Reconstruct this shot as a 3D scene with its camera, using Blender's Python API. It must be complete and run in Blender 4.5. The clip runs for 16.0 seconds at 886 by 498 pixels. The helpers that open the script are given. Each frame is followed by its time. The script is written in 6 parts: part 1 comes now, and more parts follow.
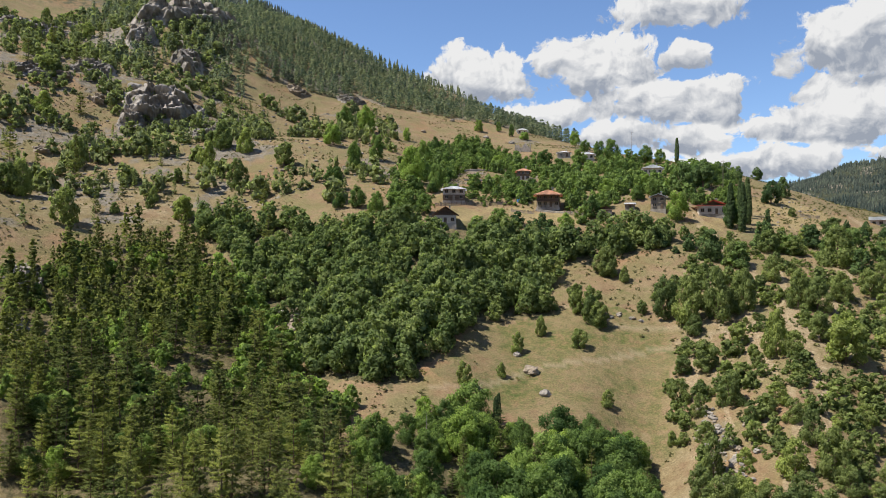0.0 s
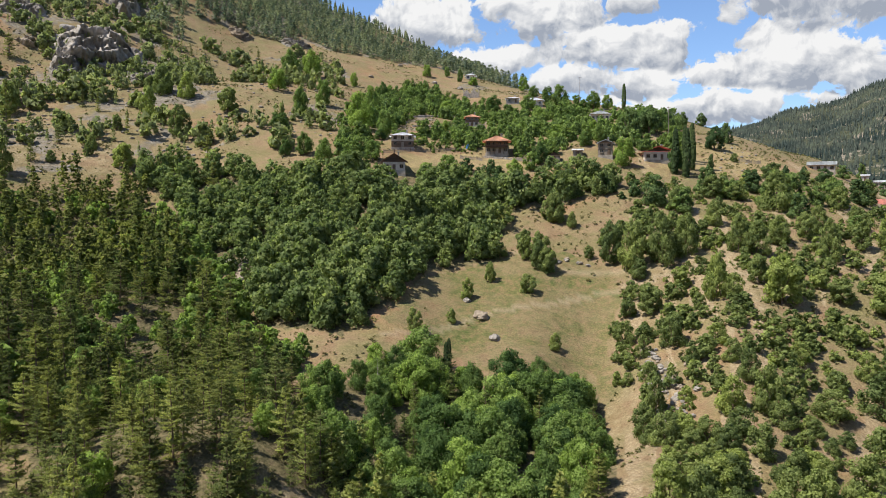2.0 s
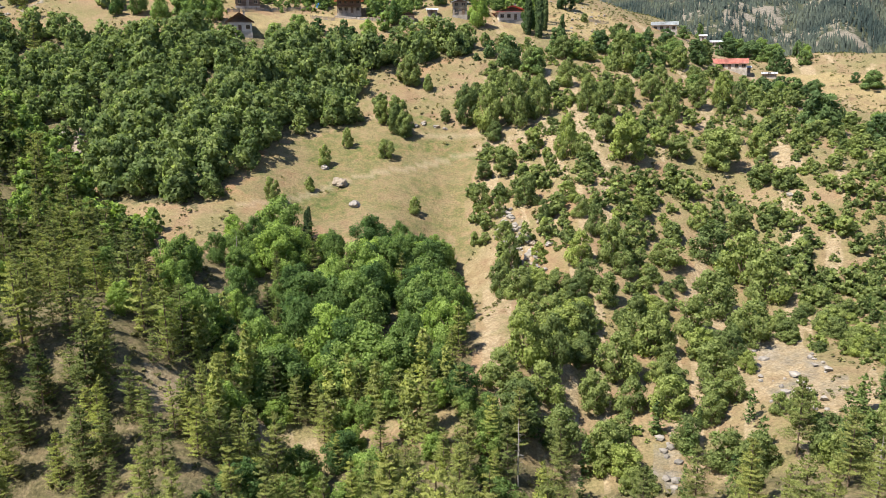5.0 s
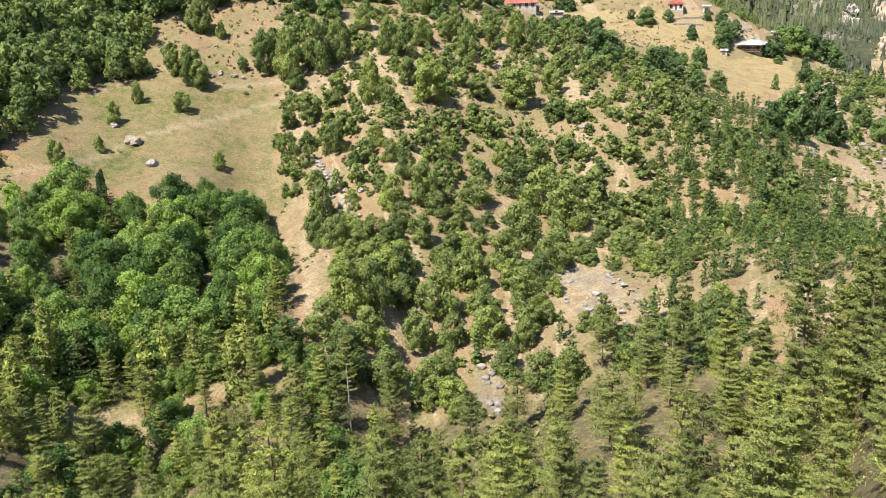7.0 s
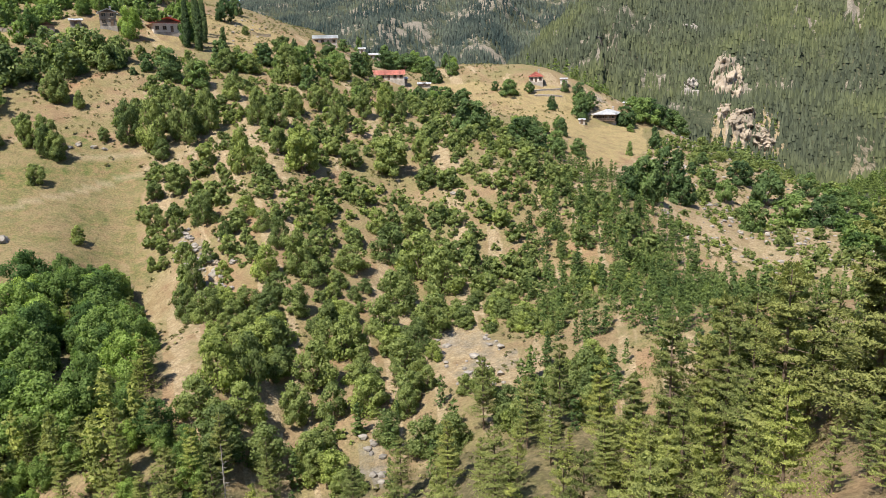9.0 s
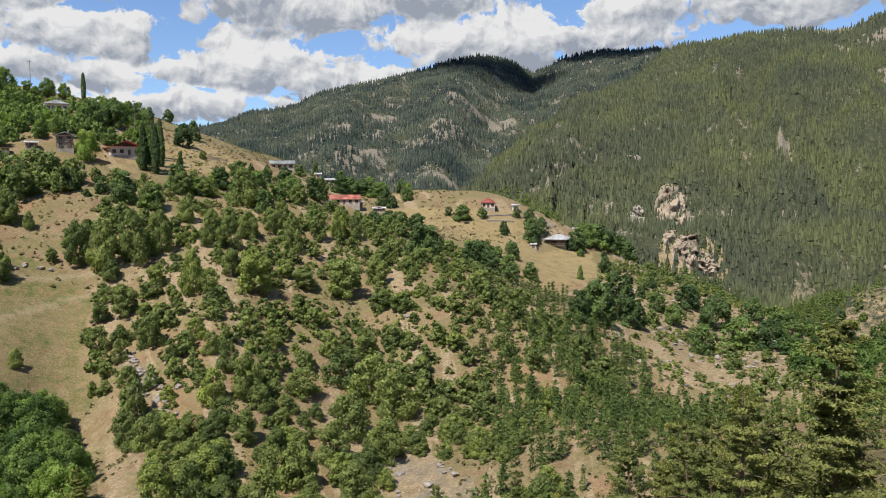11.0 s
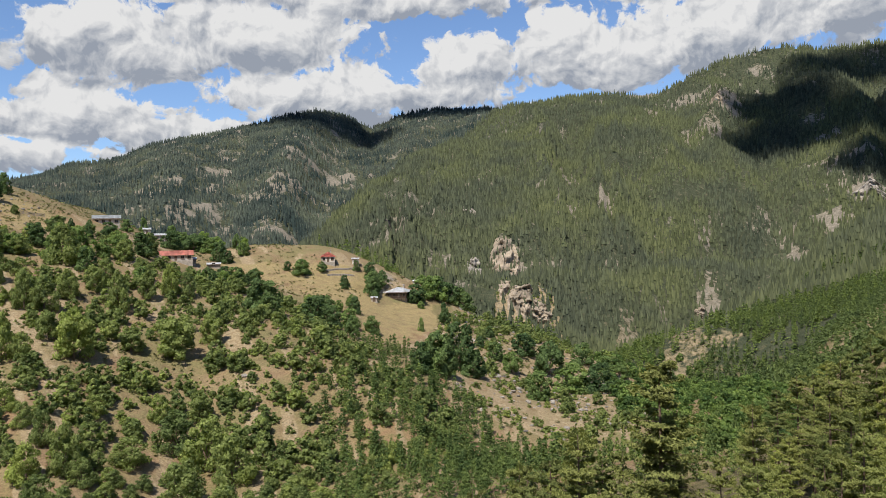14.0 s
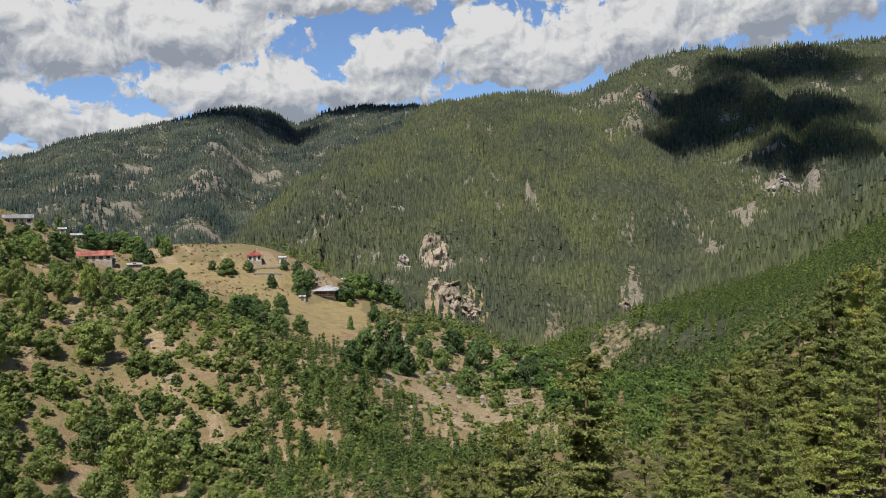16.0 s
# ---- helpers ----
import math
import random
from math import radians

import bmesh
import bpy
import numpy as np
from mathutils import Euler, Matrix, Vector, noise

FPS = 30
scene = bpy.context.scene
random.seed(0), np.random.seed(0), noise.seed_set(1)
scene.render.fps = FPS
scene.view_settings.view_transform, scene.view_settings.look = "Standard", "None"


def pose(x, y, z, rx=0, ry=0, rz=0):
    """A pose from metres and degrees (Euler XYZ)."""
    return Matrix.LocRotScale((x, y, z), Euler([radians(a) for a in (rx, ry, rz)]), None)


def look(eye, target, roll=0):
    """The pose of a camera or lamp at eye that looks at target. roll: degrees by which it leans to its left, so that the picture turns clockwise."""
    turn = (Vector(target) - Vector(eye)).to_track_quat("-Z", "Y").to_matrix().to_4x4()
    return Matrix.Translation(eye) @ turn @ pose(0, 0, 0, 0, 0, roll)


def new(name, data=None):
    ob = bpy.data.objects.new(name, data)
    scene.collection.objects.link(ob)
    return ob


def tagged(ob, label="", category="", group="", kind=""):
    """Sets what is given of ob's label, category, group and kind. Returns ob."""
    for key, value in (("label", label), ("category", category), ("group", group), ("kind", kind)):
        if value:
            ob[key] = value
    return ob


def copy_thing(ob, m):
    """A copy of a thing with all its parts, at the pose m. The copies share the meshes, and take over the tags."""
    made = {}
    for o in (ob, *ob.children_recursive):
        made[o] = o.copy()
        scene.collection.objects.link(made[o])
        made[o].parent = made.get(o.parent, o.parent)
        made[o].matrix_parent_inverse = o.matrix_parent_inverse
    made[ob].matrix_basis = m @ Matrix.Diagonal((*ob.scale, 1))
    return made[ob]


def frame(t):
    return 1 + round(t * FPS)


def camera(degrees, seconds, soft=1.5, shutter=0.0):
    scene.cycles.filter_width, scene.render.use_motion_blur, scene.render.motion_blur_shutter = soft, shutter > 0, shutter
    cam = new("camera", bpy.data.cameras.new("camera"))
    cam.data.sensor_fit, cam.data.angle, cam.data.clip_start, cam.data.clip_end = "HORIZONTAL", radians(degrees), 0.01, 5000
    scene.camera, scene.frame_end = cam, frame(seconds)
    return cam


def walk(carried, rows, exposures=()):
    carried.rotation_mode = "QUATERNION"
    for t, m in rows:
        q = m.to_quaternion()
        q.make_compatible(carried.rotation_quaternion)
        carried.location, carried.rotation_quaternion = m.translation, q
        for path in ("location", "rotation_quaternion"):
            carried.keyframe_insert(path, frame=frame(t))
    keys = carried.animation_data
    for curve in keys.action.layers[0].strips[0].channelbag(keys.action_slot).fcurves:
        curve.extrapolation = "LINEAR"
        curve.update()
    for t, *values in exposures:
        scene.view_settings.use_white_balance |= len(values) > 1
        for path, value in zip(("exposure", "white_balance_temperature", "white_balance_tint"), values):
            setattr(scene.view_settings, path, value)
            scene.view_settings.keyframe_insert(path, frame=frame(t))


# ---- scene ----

# seconds, bearing, pitch and roll in degrees: the camera turns where it stands
TURNS = (
    (0, 0.00, 0.88, 0.50),
    (0.5, 1.01, 0.33, 0.45),
    (1, 1.90, -0.53, 0.29),
    (1.5, 2.79, -1.67, 0.17),
    (2, 3.74, -3.01, 0.03),
    (2.5, 4.79, -4.55, 0.05),
    (3, 6.08, -6.20, 0.00),
    (3.5, 7.81, -7.98, 0.00),
    (3.7, 8.52, -8.62, 0.04),
    (5.8, 19.03, -15.28, -1.27),
    (6, 20.48, -15.74, -1.40),
    (6.5, 24.13, -16.64, -1.74),
    (7, 28.07, -17.16, -1.86),
    (7.5, 31.50, -17.00, -1.77),
    (8, 34.14, -16.21, -1.71),
    (8.5, 36.22, -14.65, -1.59),
    (9, 37.62, -12.49, -1.49),
    (9.5, 38.54, -10.09, -1.35),
    (10, 39.32, -7.53, -1.05),
    (10.2, 39.61, -6.59, -0.96),
    (12.3, 45.36, -0.56, -0.68),
    (12.5, 46.21, -0.41, -0.65),
    (13, 48.36, -0.16, -0.83),
    (13.5, 50.75, 0.00, -1.22),
    (14, 53.05, 0.20, -1.56),
    (14.5, 55.38, 0.29, -1.92),
    (15, 57.06, 0.29, -1.99),
    (15.5, 57.89, 0.18, -2.08),
    (16, 58.28, -0.17, -2.10),
)
EYE = Vector((0, 0, 0))
cam = camera(59.45, 16.0, soft=0.85)


def heading(bearing, pitch):
    a, p = radians(bearing), radians(pitch)
    return Vector((math.sin(a) * math.cos(p), math.cos(a) * math.cos(p), math.sin(p)))


walk(cam, [(t, look(EYE, EYE + 100 * heading(a, p), roll)) for t, a, p, roll in TURNS],
     ((0, 0.52), (2, 0.63), (3.7, 0.88), (5.8, 1.2), (7.5, 1.22), (9, 0.9), (10.2, 0.56), (12.3, 0.42), (15.5, 0.36), (16, 0.28)))

# ---- light: midday sun from the west, blue sky with fair-weather cumulus ----
SUN_BEARING, SUN_ELEVATION = -102.0, 58.0
sun = new("sun", bpy.data.lights.new("sun", "SUN"))
sun.data.energy, sun.data.angle, sun.data.color = 5.2, radians(0.53), (1.0, 0.94, 0.84)
sun.matrix_world = look(heading(SUN_BEARING, SUN_ELEVATION) * 900, (0, 0, 0))

# clouds in the sky: bearing, elevation of the base's middle, half width, height of the top (degrees)
MORE = (
    (44.5, 10.0, 10.8, 3.8), (35.4, 7.5, 6.3, 2.5), (55.3, 11.7, 5.0, 4.0), (62.4, 12.3, 5.8, 4.2), (71.2, 12.1, 8.3, 4.6), (47.1, 16.8, 16.7, 2.9),
    (65.0, 11.1, 6.7, 2.9), (51.2, 10.5, 7.5, 2.1), (74.6, 12.9, 7.5, 4.6), (81.7, 13.1, 9.2, 5.4), (66.8, 12.1, 7.1, 3.3), (76.5, 16.3, 10.8, 2.5),
    (36.5, 17.4, 10.8, 2.5), (61.9, 12.0, 4.6, 5.0),
)
CLOUDS = (
    (2.7, 11.7, 4.8, 4.0), (11.3, 12.1, 5.2, 4.6), (16.1, 9.8, 6.7, 3.3), (7.2, 9.8, 3.8, 2.1), (16.4, 16.3, 5.8, 2.9), (27.2, 12.6, 4.2, 4.6),
    (28.8, 14.7, 2.9, 2.1), (18.3, 7.9, 2.5, 1.9), (22.4, 9.0, 2.0, 1.2), (26.5, 8.3, 4.6, 3.1), (23.5, 6.0, 5.4, 2.3), (25.5, 10.7, 1.7, 1.7),
    (-9.5, 15.7, 0.8, 0.8), (-12.5, 16.8, 1.1, 0.8), (12.9, 8.2, 4.6, 1.9), (17.2, 13.4, 1.9, 1.9), (18.9, 10.9, 3.5, 2.3), (18.5, 8.0, 2.9, 2.0),
    (22.3, 9.1, 1.5, 0.9), (25.8, 10.9, 1.5, 1.9), (30.0, 11.7, 7.1, 6.3), (28.8, 8.5, 7.1, 3.3), (22.9, 5.8, 6.3, 2.5), (39.6, 13.1, 10.4, 5.0),
) + MORE
CLOUD_LIGHT = 4.95

world = bpy.data.worlds.new("sky")
scene.world = world
world.use_nodes = True
world.cycles.sampling_method, world.cycles.sample_map_resolution = "MANUAL", 512
wn, wl = world.node_tree.nodes, world.node_tree.links


def wmath(op, a, b=None, c=None, clamp=False):
    n = wn.new("ShaderNodeMath")
    n.operation, n.use_clamp = op, clamp
    for k, v in enumerate((a, b, c)):
        if v is None:
            continue
        if isinstance(v, (int, float)):
            n.inputs[k].default_value = v
        else:
            wl.new(v, n.inputs[k])
    return n.outputs[0]


def wvec(op, a, b=None):
    n = wn.new("ShaderNodeVectorMath")
    n.operation = op
    for k, v in enumerate((a, b)):
        if v is None:
            continue
        if isinstance(v, tuple):
            n.inputs[k].default_value = v
        else:
            wl.new(v, n.inputs[k])
    return n.outputs["Value"] if op in ("LENGTH", "DOT_PRODUCT") else n.outputs[0]


def wnoise(vec, scale, detail, rough):
    n = wn.new("ShaderNodeTexNoise")
    n.inputs["Scale"].default_value, n.inputs["Detail"].default_value, n.inputs["Roughness"].default_value = scale, detail, rough
    wl.new(vec, n.inputs["Vector"])
    return n.outputs["Fac"]


def wmix(fac, a, b):
    n = wn.new("ShaderNodeMix")
    n.data_type = "RGBA"
    for sock, v in ((n.inputs[0], fac), (n.inputs[6], a), (n.inputs[7], b)):
        if isinstance(v, tuple):
            sock.default_value = (*v, 1)
        elif isinstance(v, (int, float)):
            sock.default_value = v
        else:
            wl.new(v, sock)
    return n.outputs[2]


way = wn.new("ShaderNodeTexCoord").outputs["Generated"]
split = wn.new("ShaderNodeSeparateXYZ")
wl.new(way, split.inputs[0])
bearing = wmath("DEGREES", wmath("ARCTAN2", split.outputs[0], split.outputs[1]))
rise = wmath("DEGREES", wmath("ARCSINE", split.outputs[2]))
spot = wn.new("ShaderNodeCombineXYZ")
wl.new(bearing, spot.inputs[0]), wl.new(rise, spot.inputs[1])
spot = spot.outputs[0]
warp = wn.new("ShaderNodeTexNoise")
warp.inputs["Scale"].default_value, warp.inputs["Detail"].default_value = 0.22, 5.0
wl.new(spot, warp.inputs["Vector"])
puff_spot = wvec("ADD", spot, wvec("MULTIPLY", wvec("SUBTRACT", warp.outputs["Color"], (0.5, 0.5, 0.5)), (3.2, 2.0, 0.0)))
cover, weight, level = -0.6, 0.001, 0.0
for a, e, w, h in CLOUDS:
    q = wvec("MULTIPLY", wvec("SUBTRACT", puff_spot, (a, e + 0.45 * h, 0.0)), (1 / w, 1.62 / h, 0.0))
    d = wmath("SUBTRACT", 1.0, wvec("LENGTH", q))
    cover = wmath("MAXIMUM", cover, d)
    k = wmath("POWER", wmath("MAXIMUM", wmath("ADD", d, 0.25), 0.0), 3.0)
    weight = wmath("ADD", weight, k)
    level = wmath("MULTIPLY_ADD", wvec("DOT_PRODUCT", q, (0.0, 1.0, 0.0)), k, level)
# beyond the drawn clouds the same weather goes on
rest = wmath("MULTIPLY_ADD", wnoise(spot, 0.045, 4.0, 0.5), 3.2, -1.75)
beyond = wmath("ADD", wmath("GREATER_THAN", wmath("ABSOLUTE", wmath("SUBTRACT", bearing, 40.0)), 72.0), wmath("GREATER_THAN", rise, 26.0), clamp=True)
cover = wmath("MAXIMUM", cover, wmath("SUBTRACT", wmath("MULTIPLY", rest, beyond), wmath("MULTIPLY", wmath("SUBTRACT", 1.0, beyond), 0.6)))
# a bank of small clouds low over the hills
low = wmath("MULTIPLY_ADD", wmath("ABSOLUTE", wmath("SUBTRACT", rise, 8.5)), -0.16, 0.42)
bank = wmath("ADD", low, wmath("MULTIPLY_ADD", wnoise(wvec("MULTIPLY", spot, (0.55, 1.0, 0.0)), 0.33, 5.0, 0.55), 2.6, -1.42))
cover = wmath("MAXIMUM", cover, wmath("SUBTRACT", bank, wmath("MULTIPLY", wmath("LESS_THAN", bearing, 12.0), 2.0)))
level = wmath("DIVIDE", level, weight)
billow = wnoise(puff_spot, 0.5, 9.0, 0.6)
soft_a, soft_b = wnoise(puff_spot, 0.42, 4.5, 0.5), wnoise(wvec("ADD", puff_spot, (-0.6, 1.0, 0.0)), 0.42, 4.5, 0.5)
density = wmath("ADD", cover, wmath("MULTIPLY_ADD", billow, 1.7, -0.97))
edge = wn.new("ShaderNodeMapRange")
edge.interpolation_type = "SMOOTHSTEP"
for k, v in (("From Min", -0.01), ("From Max", 0.14)):
    edge.inputs[k].default_value = v
wl.new(density, edge.inputs["Value"])
shade = wmath("MULTIPLY_ADD", level, 0.95, 0.70)
fine_a, fine_b = wnoise(puff_spot, 1.15, 5.0, 0.55), wnoise(wvec("ADD", puff_spot, (-0.22, 0.36, 0.0)), 1.15, 5.0, 0.55)
shade = wmath("ADD", shade, wmath("MULTIPLY", wmath("SUBTRACT", fine_a, fine_b), 1.3))
shade = wmath("ADD", shade, wmath("MULTIPLY", wmath("SUBTRACT", soft_a, soft_b), 2.1), clamp=True)
cloud = wmix(shade, (0.40, 0.445, 0.53), (1.0, 1.0, 1.0))
sky = wn.new("ShaderNodeTexSky")
sky.sky_type, sky.sun_disc = "NISHITA", False
sky.sun_elevation, sky.sun_rotation = radians(SUN_ELEVATION), radians(SUN_BEARING)
sky.altitude, sky.air_density, sky.dust_density, sky.ozone_density = 1100, 1.0, 0.2, 2.6
bright = wvec("MULTIPLY", cloud, (CLOUD_LIGHT,) * 3)
clear = wvec("MULTIPLY", sky.outputs[0], (0.80, 0.86, 0.96))
final = wmix(edge.outputs[0], clear, bright)
wl.new(final, wn["Background"].inputs["Color"])
wn["Background"].inputs["Strength"].default_value = 0.118

# the land: heights over the eye's level, by bearing (degrees from north, rows) and distance (metres, columns)
BEARINGS = np.arange(-40, 111, 5.0)
RADII = np.array([0, 25, 50, 80, 115, 155, 200, 250, 310, 380, 470, 600, 780, 1000, 1300, 1700, 2300, 3200, 4500], float)
RELIEF_A = (
    (-2, -2, -2, -2, -2, -2, -2, -2, -2, -2, -2, -2, -2, -2, -2, -2, -2, -2, -2, -2, -2, -2, -2, -2, -2, -2, -2, -2, -2, -2, -2),  # 0 m
    (-17, -19, -20, -20, -20, -19, -20, -20, -20, -20, -20, -20, -20, -20, -20, -20, -20, -20, -20, -19, -19, -19, -18, -17, -16, -15, -14, -12, -11, -9, -8),  # 25 m
    (-37, -38, -38, -39, -39, -39, -39, -39, -39, -39, -39, -39, -38, -39, -39, -39, -39, -39, -39, -38, -31, -26, -23, -20, -18, -17, -15, -13, -12, -10, -8),  # 50 m
)
RELIEF_B = (
    (-27, -32, -36, -42, -47, -48, -44, -44, -51, -52, -50, -50, -52, -55, -52, -50, -46, -44, -43, -42, -38, -31, -25, -24, -23, -22, -18, -14, -10, -6, -1),  # 80 m
    (-56, -53, -48, -41, -35, -32, -33, -39, -45, -46, -44, -42, -41, -46, -47, -47, -45, -43, -40, -37, -34, -32, -30, -28, -25, -22, -20, -14, -6, 1, 9),  # 115 m
    (-28, -25, -25, -31, -36, -38, -35, -33, -34, -37, -37, -43, -37, -33, -37, -41, -41, -41, -39, -43, -44, -42, -39, -33, -24, -16, -14, -10, -4, 3, 10),  # 155 m
)
RELIEF_C = (
    (-27, -31, -32, -27, -23, -25, -25, -19, -18, -22, -22, -25, -21, -18, -22, -26, -24, -26, -30, -38, -42, -43, -41, -37, -32, -25, -16, -8, 0, 8, 17),  # 200 m
    (-1, -8, -13, -14, -13, -8, -1, 5, 4, 0, 1, 1, 1, -2, -5, -9, -15, -22, -29, -34, -43, -45, -47, -43, -36, -26, -15, -4, 7, 17, 28),  # 250 m
    (45, 29, 19, 17, 19, 20, 25, 28, 27, 25, 25, 26, 19, 13, 8, -5, -11, -16, -24, -29, -36, -46, -55, -56, -31, -17, -4, 8, 20, 31, 42),  # 310 m
)
RELIEF_D = (
    (67, 56, 47, 46, 51, 55, 57, 53, 46, 41, 40, 40, 37, 29, 16, 4, 5, 2, -13, -32, -51, -69, -82, -82, -42, -15, 5, 21, 36, 50, 63),  # 380 m
    (110, 106, 104, 102, 99, 87, 79, 79, 71, 67, 67, 61, 50, 33, 19, -7, -38, -49, -59, -69, -76, -68, -51, -42, -30, -14, 11, 36, 59, 80, 100),  # 470 m
    (189, 173, 160, 159, 177, 169, 147, 132, 118, 105, 87, 64, 33, -6, -35, -64, -80, -76, -76, -81, -81, -79, -83, -51, -3, 23, 54, 78, 101, 125, 150),  # 600 m
)
RELIEF_E = (
    (268, 262, 256, 246, 242, 239, 224, 196, 165, 129, 90, 54, 22, -7, -21, -26, -24, -21, -14, -10, -21, -34, -63, -73, -39, -3, 44, 90, 135, 179, 221),  # 780 m
    (330, 323, 318, 299, 294, 305, 265, 194, 115, 75, 41, 22, 4, -7, -18, -64, 2, 33, 52, 79, 113, 88, 31, -50, 24, 19, 20, 99, 175, 236, 290),  # 1000 m
    (360, 306, 252, 229, 202, 187, 151, 105, 52, 33, 28, 27, 20, 9, 55, 175, 154, 132, 178, 163, 226, 232, 225, 241, 258, 200, 233, 237, 261, 293, 329),  # 1300 m
)
RELIEF_F = (
    (351, 280, 215, 164, 123, 89, 62, 41, 32, 36, 57, 94, 142, 184, 196, 233, 294, 185, 213, 332, 322, 305, 340, 383, 363, 384, 323, 317, 321, 329, 343),  # 1700 m
    (311, 241, 174, 114, 65, 29, 10, 10, 29, 65, 119, 184, 232, 212, 186, 161, 330, 427, 410, 365, 226, 232, 230, 222, 216, 225, 239, 243, 275, 308, 336),  # 2300 m
    (236, 185, 135, 89, 60, 60, 60, 60, 60, 98, 144, 186, 219, 256, 296, 290, 60, 60, 60, 62, 60, 60, 112, 154, 169, 175, 178, 188, 211, 241, 271),  # 3200 m
)
RELIEF_G = (
    (123, 120, 120, 120, 120, 120, 120, 120, 120, 128, 142, 155, 162, 155, 120, 120, 120, 120, 120, 120, 120, 120, 120, 120, 120, 120, 120, 120, 122, 129, 137),  # 4500 m
)
RELIEF = np.vstack([np.array(ring, float) for ring in (RELIEF_A, RELIEF_B, RELIEF_C, RELIEF_D, RELIEF_E, RELIEF_F, RELIEF_G)]).T


def vnoise(x, y, seed):
    """Smooth value noise, 0 to 1, on arrays."""
    xi, yi = np.floor(x), np.floor(y)
    u, v = x - xi, y - yi
    u, v = u * u * (3 - 2 * u), v * v * (3 - 2 * v)

    def lattice(i, j):
        n = (i.astype(np.int64) * 374761393 + j.astype(np.int64) * 668265263 + seed * 144269504) & 0xFFFFFFFF
        n = ((n ^ (n >> 13)) * 1274126177) & 0xFFFFFFFF
        return ((n ^ (n >> 16)) & 0xFFFF) / 65535.0
    a, b = lattice(xi, yi), lattice(xi + 1, yi)
    c, d = lattice(xi, yi + 1), lattice(xi + 1, yi + 1)
    return (a * (1 - u) + b * u) * (1 - v) + (c * (1 - u) + d * u) * v


def fbm(x, y, seed, octaves=4):
    total, amp, norm = 0.0, 1.0, 0.0
    for k in range(octaves):
        total = total + amp * vnoise(x * 2 ** k + 17 * k, y * 2 ** k - 9 * k, seed + k)
        norm += amp
        amp *= 0.5
    return total / norm


def smooth(a, b, x):
    t = np.clip((x - a) / (b - a), 0, 1)
    return t * t * (3 - 2 * t)


def cubic(t, n):
    i = np.clip(np.floor(t).astype(int), 0, n - 2)
    u = t - i
    w = (-.5 * u + u * u - .5 * u ** 3, 1 - 2.5 * u * u + 1.5 * u ** 3, .5 * u + 2 * u * u - 1.5 * u ** 3, -.5 * u * u + .5 * u ** 3)
    return [np.clip(i + k - 1, 0, n - 1) for k in range(4)], w


# crests of the mountains across the valley: bearing, elevation (degrees) and distance (metres)
FRONT_CREST = ((38, -4.0, 760), (42.9, 0.5, 820), (44.6, 2.0, 860), (46.2, 3.7, 930), (47.9, 5.1, 1000), (50.4, 6.5, 1120), (53, 7.7, 1250), (55.5, 8.8, 1370), (57.2, 10.0, 1440), (60.6, 10.5, 1480), (63, 10.7, 1500),
               (67.9, 10.7, 1480), (69.9, 11.3, 1470), (72.7, 12.1, 1450), (74.9, 12.7, 1440), (77.2, 12.9, 1450), (80, 12.6, 1480), (85.5, 11.9, 1500), (110, 11.5, 1500))
BACK_CREST = ((15, 3.5, 2100), (20, 4.7, 2100), (23.5, 5.35, 2100), (25.8, 5.6, 2050), (27.5, 6.3, 2000), (30, 6.7, 2050), (32.6, 7.7, 2050), (36.2, 8.6, 2100), (39.3, 9.5, 2100), (41.8, 10.1, 2150), (44, 10.2, 2200), (46.4, 9.8, 2200),
              (48, 9.0, 2250), (50.1, 9.9, 2250), (53.1, 10.3, 2250), (56.4, 10.3, 2250), (58.5, 9.8, 2250), (64, 8.0, 2250), (110, 7.0, 2250))


def hillside(r, az, crest, foot, low, fall):
    """A mountainside that climbs from its foot to its crest and falls away behind."""
    b, e, far = zip(*crest)
    top_r = np.interp(az, b, far)
    top_z = top_r * np.tan(np.radians(np.interp(az, b, e)))
    u = np.clip((r - foot) / (top_r - foot), 0, None)
    return np.where(u < 1, low + (top_z - low) * u ** 0.92, top_z - fall * (r - top_r)), np.clip(u, 0, 1)


def far_hills(r, az, x, y):
    front, u = hillside(r, az, FRONT_CREST, np.interp(az, (40, 50, 66, 74), (640, 570, 600, 800)), np.interp(az, (40, 50, 72, 85), (-45, -72, -84, -50)), 0.5)
    # spurs and gullies that run down the fall line
    comb = 1 - np.abs(2 * fbm(az / 4.6 + r / 900 + 0.5 * vnoise(az / 3, r / 160, 61), r / 1500, 62, 3) - 1)
    front = front + (comb - 0.62) * 90 * np.sin(np.pi * np.clip(u, 0, 1)) ** 0.8 * smooth(42, 52, az)
    back, v = hillside(r, az, BACK_CREST, np.interp(az, (24, 42, 50), (800, 960, 1040)), -25.0, 0.35)
    gully = 43.0 + 5.0 * v
    comb = 1 - np.abs(2 * fbm(az / 5.5 - r / 1400, r / 1700, 63, 3) - 1)
    back = back + (comb - 0.62) * 50 * np.sin(np.pi * v) ** 0.8 - 42 * np.exp(-((az - gully) / 2.0) ** 2) * np.sin(np.pi * np.clip(v, 0, 1) ** 0.8)
    return np.maximum(front, back)


